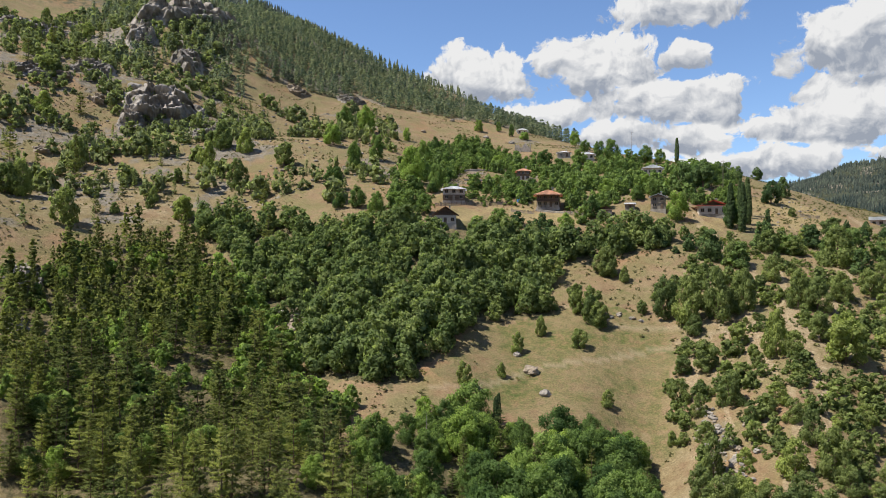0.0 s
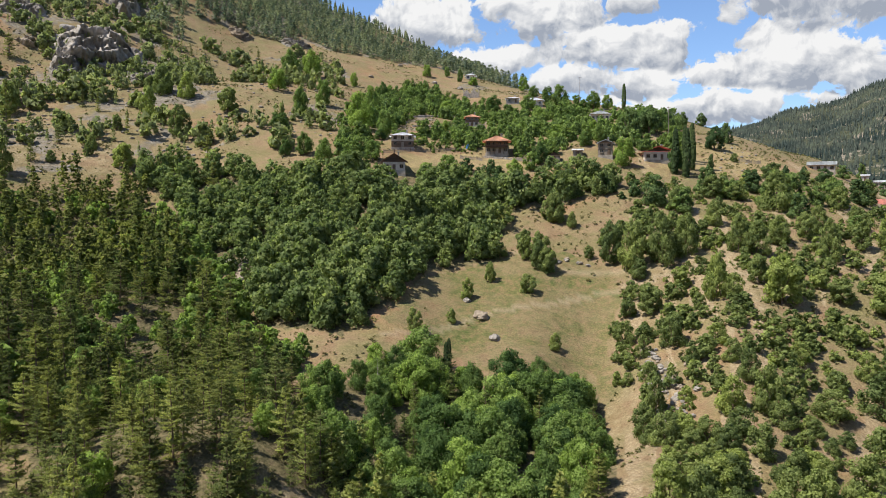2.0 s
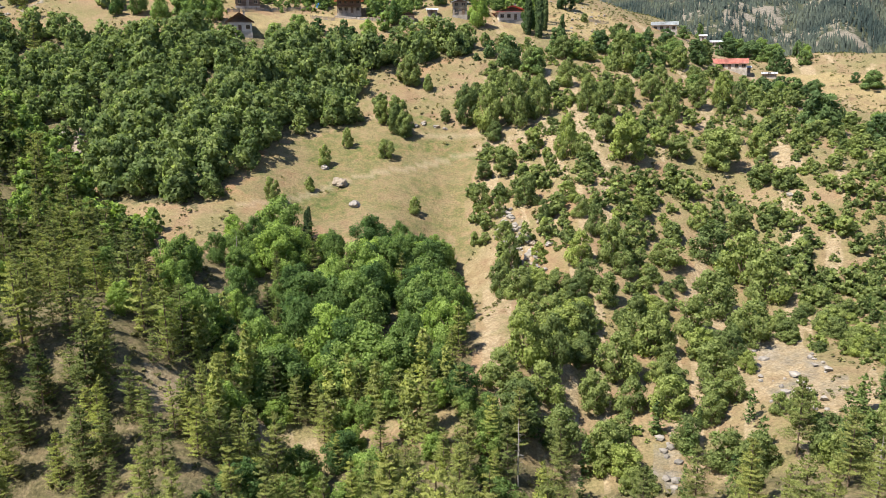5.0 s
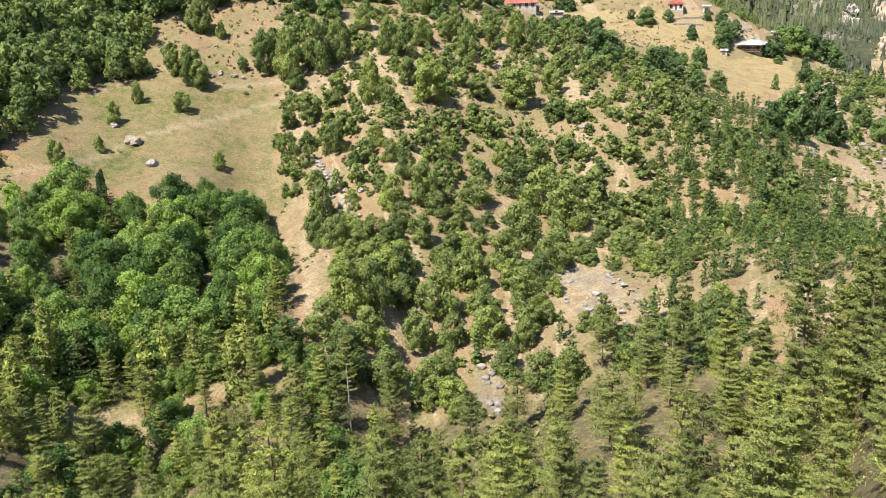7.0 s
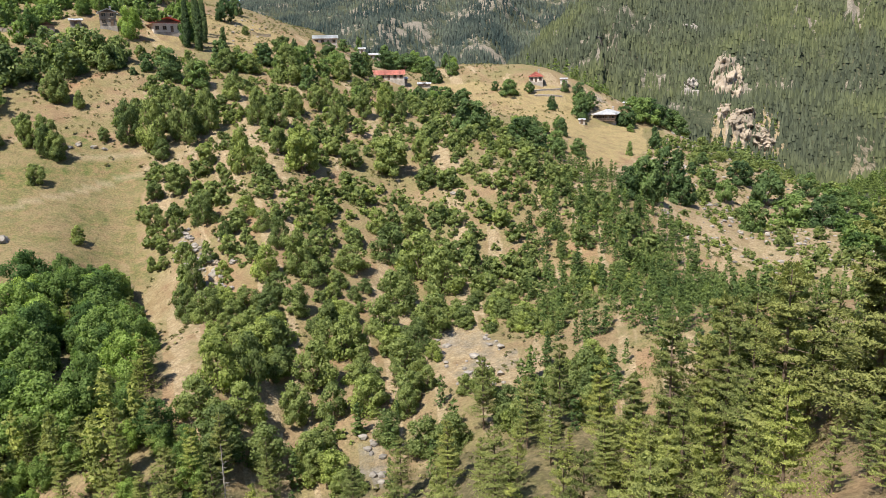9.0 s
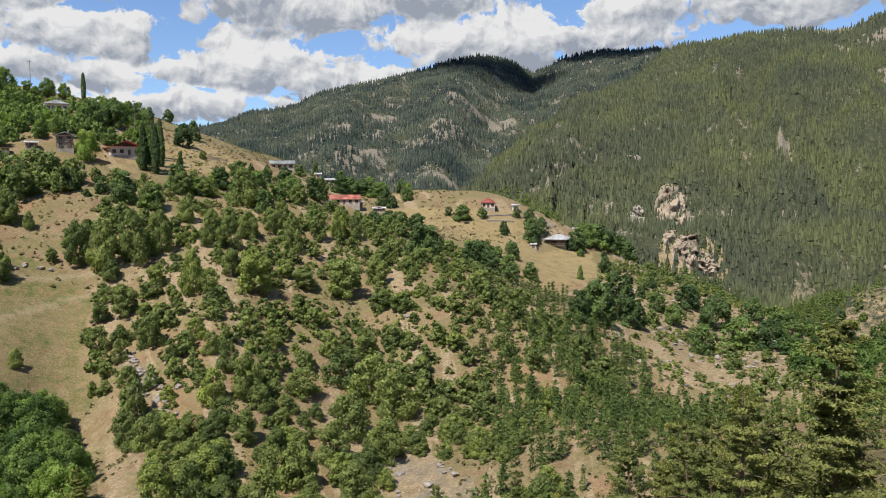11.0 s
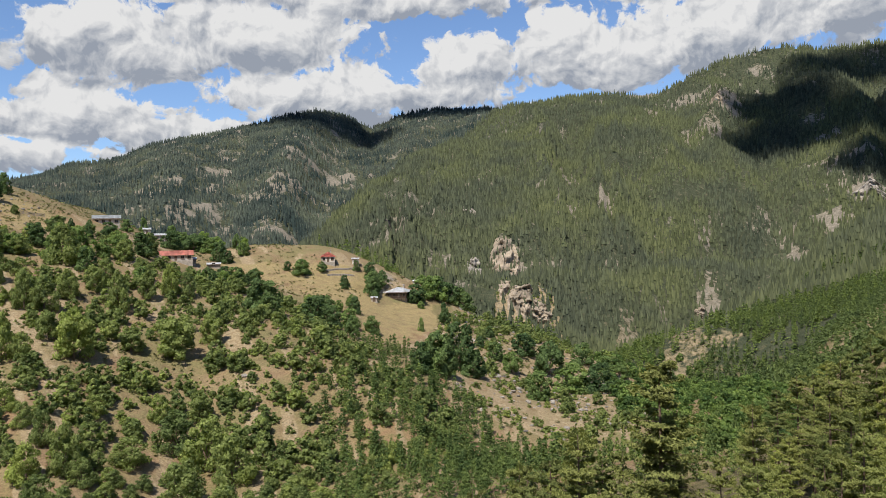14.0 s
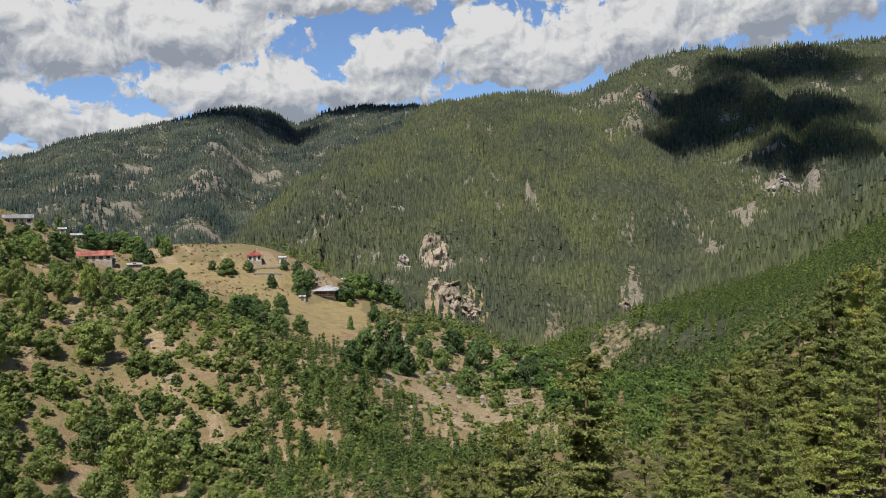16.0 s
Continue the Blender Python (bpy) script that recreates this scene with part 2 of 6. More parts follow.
def height(x, y):
    """The ground's height over the eye's level at plan points (arrays)."""
    x, y = np.atleast_1d(np.asarray(x, float)), np.atleast_1d(np.asarray(y, float))
    r, az = np.hypot(x, y), np.degrees(np.arctan2(x, y))
    az = np.where(az < -145, az + 360, az)
    inside = np.clip(az, BEARINGS[0], BEARINGS[-1])
    ia, wa = cubic((inside - BEARINGS[0]) / 5, len(BEARINGS))
    ib, wb = cubic(np.interp(r, RADII, np.arange(len(RADII))), len(RADII))
    z = sum(RELIEF[ia[i], ib[j]] * wa[i] * wb[j] for i in range(4) for j in range(4))
    off = np.maximum(BEARINGS[0] - az, az - BEARINGS[-1])
    behind = -1.7 + 0.42 * np.maximum(r - 4, 0) * np.exp(-r / 900.0)
    k = smooth(0, 45, off)
    z = z * (1 - k) + behind * k
    # beyond the valley stand the far hills
    begin = np.interp(az, (55, 66, 74, 110), (500, 540, 640, 660))
    k = smooth(begin, begin + 140, r) * smooth(19, 24, az) * (az < 140)
    z = z * (1 - k) + far_hills(r, az, x, y) * k
    small = (fbm(x / 28, y / 28, 3, 4) - 0.5) * 3.2 * smooth(20, 140, r)
    ridge = 1 - np.abs(2 * fbm(x / 260, y / 260, 11, 4) - 1)
    big = (ridge - 0.75) * 26 * smooth(560, 1300, r) + (fbm(x / 70, y / 70, 5, 3) - .5) * 14 * smooth(420, 700, r)
    return z + small + big


# outlines of the vegetation zones in plan, metres east and north of the eye
ZONES = {
    "left_pines": ((-130, 228), (-126, 240), (-114, 268), (-85, 269), (-72, 246), (-55, 214), (-36, 184), (-21, 154), (-12, 123), (-67, 118)),
    "grove": ((-95, 286), (-79, 297), (-43, 265), (-18, 260), (15, 276), (33, 257), (71, 265), (77, 253), (62, 247), (33, 243), (30, 217), (10, 211), (-3, 184), (-11, 171), (-30, 185), (-45, 220), (-58, 230), (-74, 265)),
    "meadow": ((9, 206), (28, 217), (50, 218), (60, 204), (57, 191), (50, 176), (48, 162), (41, 149), (45, 168), (23, 159), (10, 172), (-4, 179), (1, 191)),
    "broadleaf": ((-16, 138), (-7, 156), (5, 163), (23, 155), (44, 162), (42, 146), (32, 105), (20, 99), (3, 108), (-9, 113)),
    "valley_pines": ((-72, 159), (-64, 173), (-41, 162), (-16, 125), (-7, 111), (3, 107), (2, 89), (-37, 78)),
    "scrub_low": ((46, 124), (64, 126), (100, 135), (110, 114), (90, 88), (78, 102), (63, 96), (56, 85), (44, 91), (37, 94)),
    "spur_side": ((80, 259), (100, 254), (152, 286), (168, 268), (185, 246), (172, 210), (132, 192), (92, 184), (71, 199), (64, 217)),
    "scree": ((56, 175), (59, 158), (55, 136), (47, 128), (50, 147), (53, 162)),
    "ridge_pines": ((-172, 500), (-169, 545), (-191, 660), (-227, 900), (-141, 760), (-92, 720), (-42, 700), (7, 690), (44, 665), (79, 640), (98, 560), (70, 556), (30, 562), (-20, 556), (-70, 548), (-105, 540), (-135, 520)),
    "big_oak": ((61, 229), (80, 234), (86, 213), (78, 196), (62, 203), (58, 211)),
    "village_trees": ((-23, 337), (-8, 438), (16, 497), (46, 433), (65, 416), (99, 431), (121, 401), (151, 402), (115, 300), (109, 335), (80, 299), (61, 314), (32, 379), (24, 380), (13, 389), (-1, 326), (-20, 286)),
    "orchard": ((7, 287), (43, 276), (89, 273), (95, 247), (72, 245), (49, 262), (11, 266)),
    "left_mountain": ((-299, 519), (-282, 657), (-223, 667), (-127, 473), (-52, 315), (-78, 295), (-117, 275), (-146, 255)),
    "upper_slope": ((-127, 473), (-85, 515), (-33, 521), (-22, 315), (-39, 288), (-59, 304)),
    "scrub": ((57, 193), (90, 213), (139, 212), (180, 207), (156, 144), (144, 125), (143, 106), (128, 84), (88, 86), (77, 101), (61, 94), (44, 95), (34, 96), (43, 123), (50, 174)),
    "spur_end": ((231, 177), (564, 365), (544, 296), (258, 113), (182, 74), (155, 79), (155, 101), (154, 114)),
    "pine_band": ((151, 128), (165, 123), (155, 101), (148, 82), (162, 70), (165, 54), (124, 31), (77, 23), (92, 75), (120, 105)),
    "near_pines": ((-8, 87), (10, 96), (19, 93), (38, 86), (57, 74), (70, 63), (81, 47), (30, 13), (22, 12), (9, 23), (-4, 25), (-22, 80)),
    "mid_pines": ((27, 94), (42, 95), (62, 95), (74, 96), (91, 83), (111, 83), (148, 89), (97, 49), (74, 36), (66, 58), (54, 70), (37, 84)),
    "near_pines_east": ((67, 63), (82, 49), (66, 26), (54, 15), (25, 6), (18, 17)),
    "right_pines": ((87, 42), (80, 29), (112, 29), (121, 19), (121, 11), (124, -4), (42, -1), (36, 5), (41, 14)),
    "valley_green": ((266, 130), (418, 175), (399, 116), (148, 34), (134, 24), (112, 19), (110, 32), (148, 57), (182, 80)),
    "spur_field": ((124, 323), (152, 347), (153, 293), (128, 271), (110, 276)),
    "end_field": ((227, 213), (267, 207), (231, 177), (182, 157), (183, 172)),
    "village_field": ((5, 290), (21, 300), (34, 296), (45, 288), (56, 277), (39, 276), (16, 282), (5, 275)),
    "village_plot": ((88, 279), (107, 289), (101, 268), (87, 262)),
    "terrace_field": ((9, 356), (32, 378), (24, 309), (10, 303)),
    "ochre_slope": ((-178, 322), (-172, 349), (-139, 331), (-107, 303), (-87, 320), (-92, 282), (-117, 275), (-138, 262)),
    "straw_slope": ((133, 329), (149, 322), (158, 304), (132, 286), (115, 278)),
    "clearing": ((-18, 98), (-15, 103), (-10, 106), (-8, 100), (-10, 92), (-14, 92)),
    "low_clearing": ((-4, 100), (0, 105), (7, 103), (7, 97), (3, 92), (-2, 94)),
    "bare_gully": ((44, 160), (52, 158), (45, 134), (39, 108), (37, 98), (29, 101), (36, 125)),
    "spur_top": ((201, 267), (220, 258), (241, 245), (257, 234), (262, 226), (200, 193), (203, 228), (193, 246)),
    "right_slope": ((399, 142), (435, 131), (498, 126), (529, 98), (532, 46), (511, -5), (166, -1), (139, 18), (198, 47)),
    "left_gap": ((-77, 270), (-56, 233), (-29, 182), (-17, 167), (-20, 150), (-37, 181), (-57, 217), (-75, 250)),
    "stream_wood": ((-10, 120), (5, 119), (20, 102), (29, 100), (29, 93), (19, 92), (10, 95), (-10, 85)),
    "top_pines": ((-285, 612), (-285, 662), (-236, 823), (-122, 481), (-141, 475), (-164, 490), (-190, 443)),
    "right_wood": ((98, 19), (133, 23), (139, 18), (146, 13), (198, -1), (93, 0), (95, 9)),
    "slab": ((80, 108), (86, 102), (81, 85), (76, 78), (68, 81), (69, 89)),
    "slab_low": ((52, 89), (55, 88), (52, 80), (48, 76), (47, 80)),
    "near_west": ((-26, 104), (-12, 106), (-8, 92), (-9, 55), (-20, 60), (-34, 60), (-50, 84), (-74, 118), (-72, 152), (-50, 110), (-30, 90)),
    "near_left": ((-11, 104), (13, 107), (28, 94), (40, 88), (33, 67), (4, 25), (-10, 63)),
    "village_mid": ((-21, 303), (4, 321), (36, 341), (59, 303), (94, 304), (115, 300), (104, 271), (82, 269), (43, 275), (9, 284), (-17, 275)),
    "low_fill": ((47, 132), (61, 119), (79, 109), (69, 89), (69, 77), (83, 70), (73, 59), (54, 70), (37, 84), (28, 89)),
    "young_band": ((150, 145), (173, 149), (165, 123), (150, 103), (142, 88), (90, 58), (88, 88), (113, 119), (129, 133)),
    "east_pines": ((83, 16), (128, 21), (134, 12), (143, -1), (50, -1), (36, -1), (40, 9)),
}
# where the buildings stand
SITES = {
    "orange_house": (40.2, 297.8),  # about 11.4 m across
    "white_house": (4.0, 299.5),  # about 10.1 m across
    "timber_house": (0.7, 273.5),  # about 9.6 m across
    "red_house": (98.3, 285.0),  # about 12.8 m across
    "rust_house": (38.1, 371.0),  # about 8.2 m across
    "hill_house_grey": (101.6, 376.5),  # about 10.9 m across
    "hill_house_low": (67.4, 434.8),  # about 8.4 m across
    "hill_house_white": (77.9, 425.9),  # about 12.1 m across
    "top_house": (55.2, 547.2),  # about 10.6 m across
    "ruin": (47.6, 467.6),  # about 15.2 m across
    "grey_house": (78.8, 284.3),  # about 6.5 m across
    "plank_shed": (59.1, 281.9),  # about 5.0 m across
    "tin_shed": (68.6, 284.9),  # about 3.8 m across
    "long_barn": (177.4, 311.5),  # about 11.0 m across
    "twin_house_a": (215.3, 341.8),  # about 4.1 m across
    "twin_house_b": (223.6, 342.4),  # about 7.2 m across
    "red_barn": (181.9, 269.3),  # about 13.3 m across
    "tin_roof_shed": (188.2, 269.2),  # about 5.3 m across
    "tin_roof_low": (195.1, 263.0),  # about 5.7 m across
    "pink_house": (241.6, 244.9),  # about 6.5 m across
    "end_house": (253.0, 214.2),  # about 11.1 m across
    "end_shed": (274.6, 222.6),  # about 3.1 m across
    "field_hut": (236.3, 213.6),  # about 2.8 m across
    "far_hut": (254.6, 240.9),  # about 3.1 m across
}
# single trees that stand out: east, north, height, width
SLOPE_OAKS_A = (
    (60, 210, 12.9, 8.1), (65, 205, 14.9, 9.0), (72, 203, 15.4, 9.5), (79, 204, 12.9, 7.5), (35, 198, 5.5, 5.5), (37, 215, 8.1, 5.2),
    (40, 210, 8.4, 5.8), (42, 207, 4.7, 4.2), (65, 200, 5.7, 5.7), (62, 182, 8.6, 8.1), (72, 189, 6.5, 6.5), (71, 175, 4.7, 3.9),
    (76, 177, 11.9, 5.7), (79, 174, 6.6, 5.7), (89, 171, 13.4, 11.5), (87, 233, 8.6, 7.6), (103, 245, 7.9, 8.1), (110, 243, 6.6, 7.9),
    (122, 260, 5.9, 7.1), (118, 232, 14.1, 12.2), (134, 268, 8.6, 9.2), (92, 201, 10.9, 7.2), (96, 199, 9.8, 8.2), (105, 204, 9.0, 7.5),
)
SLOPE_OAKS_B = (
    (114, 207, 8.4, 7.7), (94, 221, 8.3, 6.5), (114, 195, 12.3, 7.4), (141, 237, 8.1, 7.5), (134, 216, 7.8, 6.9), (126, 201, 9.6, 7.7),
    (164, 260, 9.1, 10.0), (134, 201, 10.5, 6.7), (139, 200, 8.4, 6.0), (113, 168, 12.0, 13.0), (104, 173, 7.0, 8.5), (125, 170, 8.4, 7.8),
    (136, 182, 2.8, 2.5), (135, 300, 4.0, 3.6), (57, 184, 5.7, 5.9), (88, 181, 7.9, 7.0), (122, 215, 7.3, 6.1), (49, 235, 10.0, 7.8),
    (55, 214, 4.3, 3.9),
)
SLOPE_OAKS = (SLOPE_OAKS_A, SLOPE_OAKS_B,)
LOWER_OAKS_A = (
    (53, 174, 6.4, 6.0), (55, 166, 5.3, 3.9), (45, 135, 6.9, 5.5), (50, 143, 8.9, 5.1), (53, 156, 5.0, 5.0), (48, 162, 3.4, 2.5),
    (61, 153, 5.0, 2.8), (56, 143, 3.1, 3.6), (49, 123, 4.4, 4.5), (61, 164, 7.9, 6.6), (68, 158, 5.1, 5.7), (68, 150, 5.0, 4.5),
    (68, 143, 7.2, 5.3), (67, 133, 9.8, 6.4), (82, 150, 5.1, 5.6), (61, 134, 7.5, 6.3), (68, 129, 5.2, 5.6), (59, 126, 5.7, 6.1),
    (60, 121, 6.2, 5.9), (79, 133, 6.3, 9.0), (77, 125, 3.1, 3.9), (38, 103, 8.7, 7.2), (43, 103, 10.0, 6.8), (39, 97, 6.7, 7.0),
)
LOWER_OAKS_B = (
    (53, 102, 8.5, 7.6), (62, 107, 7.8, 7.5), (47, 97, 7.0, 6.1), (52, 95, 5.8, 5.6), (57, 93, 6.5, 7.4), (67, 98, 6.9, 7.2),
    (94, 146, 6.1, 5.7), (91, 136, 9.1, 10.4), (101, 142, 7.9, 7.4), (92, 127, 12.0, 11.2), (92, 120, 10.8, 9.7), (80, 118, 9.5, 9.2),
    (59, 109, 6.5, 6.5), (72, 112, 7.6, 7.6), (79, 106, 8.2, 8.2),
)
LOWER_OAKS = (LOWER_OAKS_A, LOWER_OAKS_B,)
MEADOW_BUSHES_A = (
    (26, 205, 6.0, 3.6), (19, 197, 5.8, 4.1), (5, 176, 6.2, 4.4), (14, 184, 3.8, 3.0), (37, 174, 4.2, 3.7), (48, 162, 3.3, 2.5),
    (37, 218, 8.4, 5.8), (41, 213, 9.5, 7.3), (42, 208, 7.7, 6.2), (35, 238, 6.3, 7.0), (50, 235, 9.8, 7.0), (54, 231, 5.2, 3.8),
)
MEADOW_BUSHES = (MEADOW_BUSHES_A,)
SPUR_TREES_A = (
    (99, 320, 14.2, 12.7), (111, 331, 14.8, 12.8), (126, 352, 11.5, 9.8), (142, 374, 8.8, 6.4), (163, 403, 8.3, 7.0), (135, 319, 11.6, 10.6),
    (149, 340, 10.3, 7.6), (117, 280, 6.6, 3.3), (110, 265, 5.4, 4.2), (145, 267, 6.2, 4.4), (143, 275, 6.3, 3.2), (131, 258, 7.6, 11.0),
    (128, 241, 10.3, 12.3), (117, 236, 8.8, 8.4), (120, 254, 8.6, 11.1), (142, 243, 9.4, 9.0), (155, 249, 9.8, 10.3), (88, 232, 8.3, 11.2),
    (82, 239, 11.0, 11.4), (103, 249, 9.8, 9.8), (109, 244, 7.0, 9.7), (144, 215, 5.7, 8.3), (131, 212, 6.5, 6.2), (204, 271, 9.9, 8.4),
)
SPUR_TREES_B = (
    (217, 272, 6.6, 7.6), (224, 285, 7.9, 5.3), (222, 241, 7.2, 9.6), (154, 182, 11.3, 12.2), (166, 221, 4.8, 10.1), (197, 240, 5.9, 10.0),
    (175, 182, 9.2, 12.9), (204, 194, 7.0, 6.2), (233, 227, 5.2, 5.2), (244, 222, 9.6, 9.6), (253, 224, 8.4, 7.4), (256, 207, 9.6, 12.0),
    (270, 209, 12.4, 14.9), (280, 208, 10.2, 15.3), (282, 201, 9.1, 12.7), (275, 219, 7.7, 10.3), (239, 180, 8.8, 4.8), (217, 174, 5.7, 2.8),
    (166, 129, 11.6, 13.9), (186, 135, 16.1, 13.6), (183, 128, 9.9, 9.9), (190, 173, 6.8, 7.5), (182, 176, 7.4, 9.3), (216, 142, 6.6, 9.5),
)
SPUR_TREES_C = (
    (236, 143, 9.1, 12.2), (229, 129, 13.6, 13.6), (253, 129, 9.4, 10.4), (252, 120, 7.2, 10.3), (249, 113, 6.1, 10.1), (212, 133, 8.3, 8.3),
    (188, 109, 9.7, 9.7), (214, 113, 10.7, 16.1), (219, 106, 10.8, 12.6), (174, 249, 3.5, 5.8), (185, 253, 4.1, 7.8), (158, 275, 6.9, 9.2),
    (181, 302, 6.2, 7.7), (215, 344, 8.9, 5.3), (231, 336, 8.9, 11.9), (216, 300, 9.1, 10.7), (273, 238, 3.7, 5.3), (220, 151, 4.3, 4.7),
    (238, 159, 5.0, 5.4), (230, 163, 4.5, 5.0), (241, 176, 3.9, 4.4),
)
SPUR_TREES = (SPUR_TREES_A, SPUR_TREES_B, SPUR_TREES_C,)
DARK_CONES_A = (
    (100, 270, 17.7, 5.9), (103, 267, 18.8, 5.4), (109, 277, 16.0, 3.5), (130, 432, 15.9, 3.6), (115, 293, 16.1, 3.2), (12, 164, 7.1, 2.4),
    (11, 158, 9.4, 2.6), (110, 287, 15.7, 4.0),
)
DARK_CONES = (DARK_CONES_A,)
VILLAGE_SINGLE_TREES_A = (
    (-58, 457, 18.4, 13.8), (-46, 459, 18.4, 13.8), (-31, 358, 13.4, 8.9), (-40, 347, 10.4, 6.9), (-54, 376, 11.3, 11.3), (-44, 309, 10.8, 10.2),
    (-39, 338, 15.2, 8.4), (-39, 289, 6.6, 5.8), (-32, 289, 9.5, 7.9), (-24, 280, 9.1, 7.6), (-13, 324, 17.7, 12.8), (-10, 380, 13.2, 7.5),
    (-22, 457, 9.1, 5.7), (-15, 276, 8.2, 8.2), (-7, 281, 8.3, 8.3), (-3, 314, 12.4, 7.8), (-5, 431, 12.7, 6.3), (11, 437, 10.3, 12.9),
    (22, 423, 8.7, 10.0), (2, 384, 9.0, 9.0), (-8, 345, 8.1, 8.1), (1, 347, 6.1, 8.1), (-5, 309, 4.5, 5.4), (29, 415, 7.3, 9.8),
)
VILLAGE_SINGLE_TREES_B = (
    (29, 344, 8.1, 11.1), (24, 348, 6.1, 6.1), (54, 519, 6.2, 9.2), (46, 528, 9.4, 4.7), (24, 533, 9.5, 7.9), (38, 540, 8.0, 4.8),
    (54, 415, 9.8, 11.1), (59, 396, 8.2, 9.4), (54, 320, 8.6, 7.6), (72, 380, 9.1, 10.2), (73, 415, 8.7, 9.9), (91, 421, 13.9, 11.4),
    (86, 429, 11.6, 9.0), (87, 378, 9.1, 10.2), (99, 400, 8.5, 8.5), (66, 311, 6.5, 8.4), (109, 418, 11.4, 10.1), (117, 420, 9.0, 7.7),
    (105, 341, 11.5, 10.4), (109, 335, 11.3, 11.3), (118, 341, 11.6, 11.6), (79, 295, 8.9, 5.4), (73, 293, 6.2, 6.2), (81, 312, 6.6, 6.6),
)
VILLAGE_SINGLE_TREES_C = (
    (54, 281, 9.2, 7.5), (43, 271, 7.2, 7.2), (20, 277, 6.5, 8.9), (31, 318, 3.7, 4.7), (38, 333, 5.9, 6.9), (90, 533, 11.1, 9.5),
    (83, 456, 8.2, 8.2), (83, 275, 11.7, 9.2), (101, 272, 11.0, 6.8), (99, 285, 5.3, 5.3), (12, 270, 6.3, 7.1),
)
VILLAGE_SINGLE_TREES = (VILLAGE_SINGLE_TREES_A, VILLAGE_SINGLE_TREES_B, VILLAGE_SINGLE_TREES_C,)
MOUNTAIN_TREES_A = (
    (-181, 323, 20.2, 16.5), (-158, 279, 12.7, 11.1), (-154, 282, 14.3, 9.5), (-148, 311, 22.1, 10.2), (-156, 330, 14.4, 10.8), (-131, 268, 14.7, 10.3),
    (-126, 281, 10.6, 9.1), (-167, 318, 10.7, 7.1), (-131, 341, 9.9, 7.2), (-123, 337, 9.8, 6.4), (-109, 318, 7.5, 5.7), (-104, 315, 8.2, 6.6),
    (-102, 334, 14.7, 10.4), (-103, 360, 14.9, 11.2), (-85, 320, 13.1, 9.8), (-91, 355, 12.7, 9.1), (-124, 299, 7.2, 8.0), (-96, 286, 10.4, 10.4),
    (-85, 292, 7.5, 7.5), (-72, 282, 10.0, 11.5), (-68, 293, 13.4, 11.9), (-70, 339, 12.0, 11.3), (-60, 266, 12.1, 12.1), (-130, 320, 5.1, 6.1),
)
MOUNTAIN_TREES_B = (
    (-171, 396, 8.6, 8.6), (-162, 421, 9.0, 6.8), (-152, 421, 9.0, 6.7), (-126, 447, 12.8, 13.9), (-247, 535, 12.0, 10.8), (-291, 564, 12.9, 8.4),
    (-229, 514, 17.1, 14.3), (-230, 427, 17.1, 19.6), (-244, 481, 19.1, 19.1), (-213, 447, 15.0, 17.5), (-210, 408, 13.8, 13.8), (-180, 383, 12.7, 19.0),
    (-193, 372, 12.5, 12.5), (-120, 283, 4.5, 4.5), (-110, 291, 5.4, 4.0), (-111, 297, 7.0, 4.7), (-113, 314, 4.9, 6.6), (-110, 365, 7.6, 7.6),
    (-115, 459, 6.6, 7.1), (-83, 496, 7.5, 7.5),
)
MOUNTAIN_TREES = (MOUNTAIN_TREES_A, MOUNTAIN_TREES_B,)
CREST_TREES_A = (
    (195, 292, 9.1, 13.7), (210, 297, 9.5, 14.2), (212, 288, 8.1, 11.6), (225, 282, 5.9, 5.9), (205, 267, 6.6, 6.6), (223, 241, 7.5, 8.5),
    (220, 247, 4.3, 4.3), (152, 183, 11.6, 12.4), (232, 239, 5.4, 5.4), (252, 230, 8.9, 8.9), (250, 236, 5.6, 4.5), (249, 223, 6.5, 8.7),
    (284, 217, 9.3, 14.0), (287, 208, 10.4, 13.8), (210, 201, 6.6, 5.7), (234, 176, 7.7, 5.7), (165, 126, 13.7, 12.3), (159, 128, 9.4, 8.1),
    (167, 176, 9.5, 11.1), (169, 171, 7.9, 9.4), (167, 160, 7.6, 6.1), (196, 240, 5.0, 12.1), (172, 227, 7.4, 11.1), (181, 231, 7.6, 11.5),
)
CREST_TREES_B = (
    (168, 264, 6.1, 6.1), (151, 277, 6.2, 4.1), (143, 241, 9.1, 7.3), (134, 238, 7.1, 7.1), (121, 224, 8.3, 8.3),
)
CREST_TREES = (CREST_TREES_A, CREST_TREES_B,)
HEDGE_TREES = (
    (152, 212, 5.9, 5.2), (155, 210, 6.3, 5.9), (165, 217, 6.2, 6.2), (179, 229, 5.8, 5.8), (187, 233, 5.1, 5.1), (174, 185, 7.9, 7.2),
    (185, 189, 7.5, 7.5), (196, 194, 4.7, 4.7), (152, 185, 9.6, 7.5), (240, 218, 9.2, 10.1), (254, 209, 5.6, 8.4), (251, 201, 3.7, 4.6),
    (268, 210, 7.7, 5.8), (587, 811, 25.6, 25.6), (220, 293, 7.3, 7.3), (209, 311, 11.7, 8.5), (222, 277, 6.1, 5.0), (231, 225, 4.1, 3.7),
)
LOW_PINES = ((45, 18, 5.0, 5.0), (42, 16, 5.0, 5.0), (46, 17, 5.0, 5.0), (50, 20, 5.0, 5.0), (43, 19, 5.0, 5.0))
PICKED = (HEDGE_TREES, LOW_PINES) + SLOPE_OAKS + LOWER_OAKS + MEADOW_BUSHES + SPUR_TREES + DARK_CONES + VILLAGE_SINGLE_TREES + MOUNTAIN_TREES + CREST_TREES
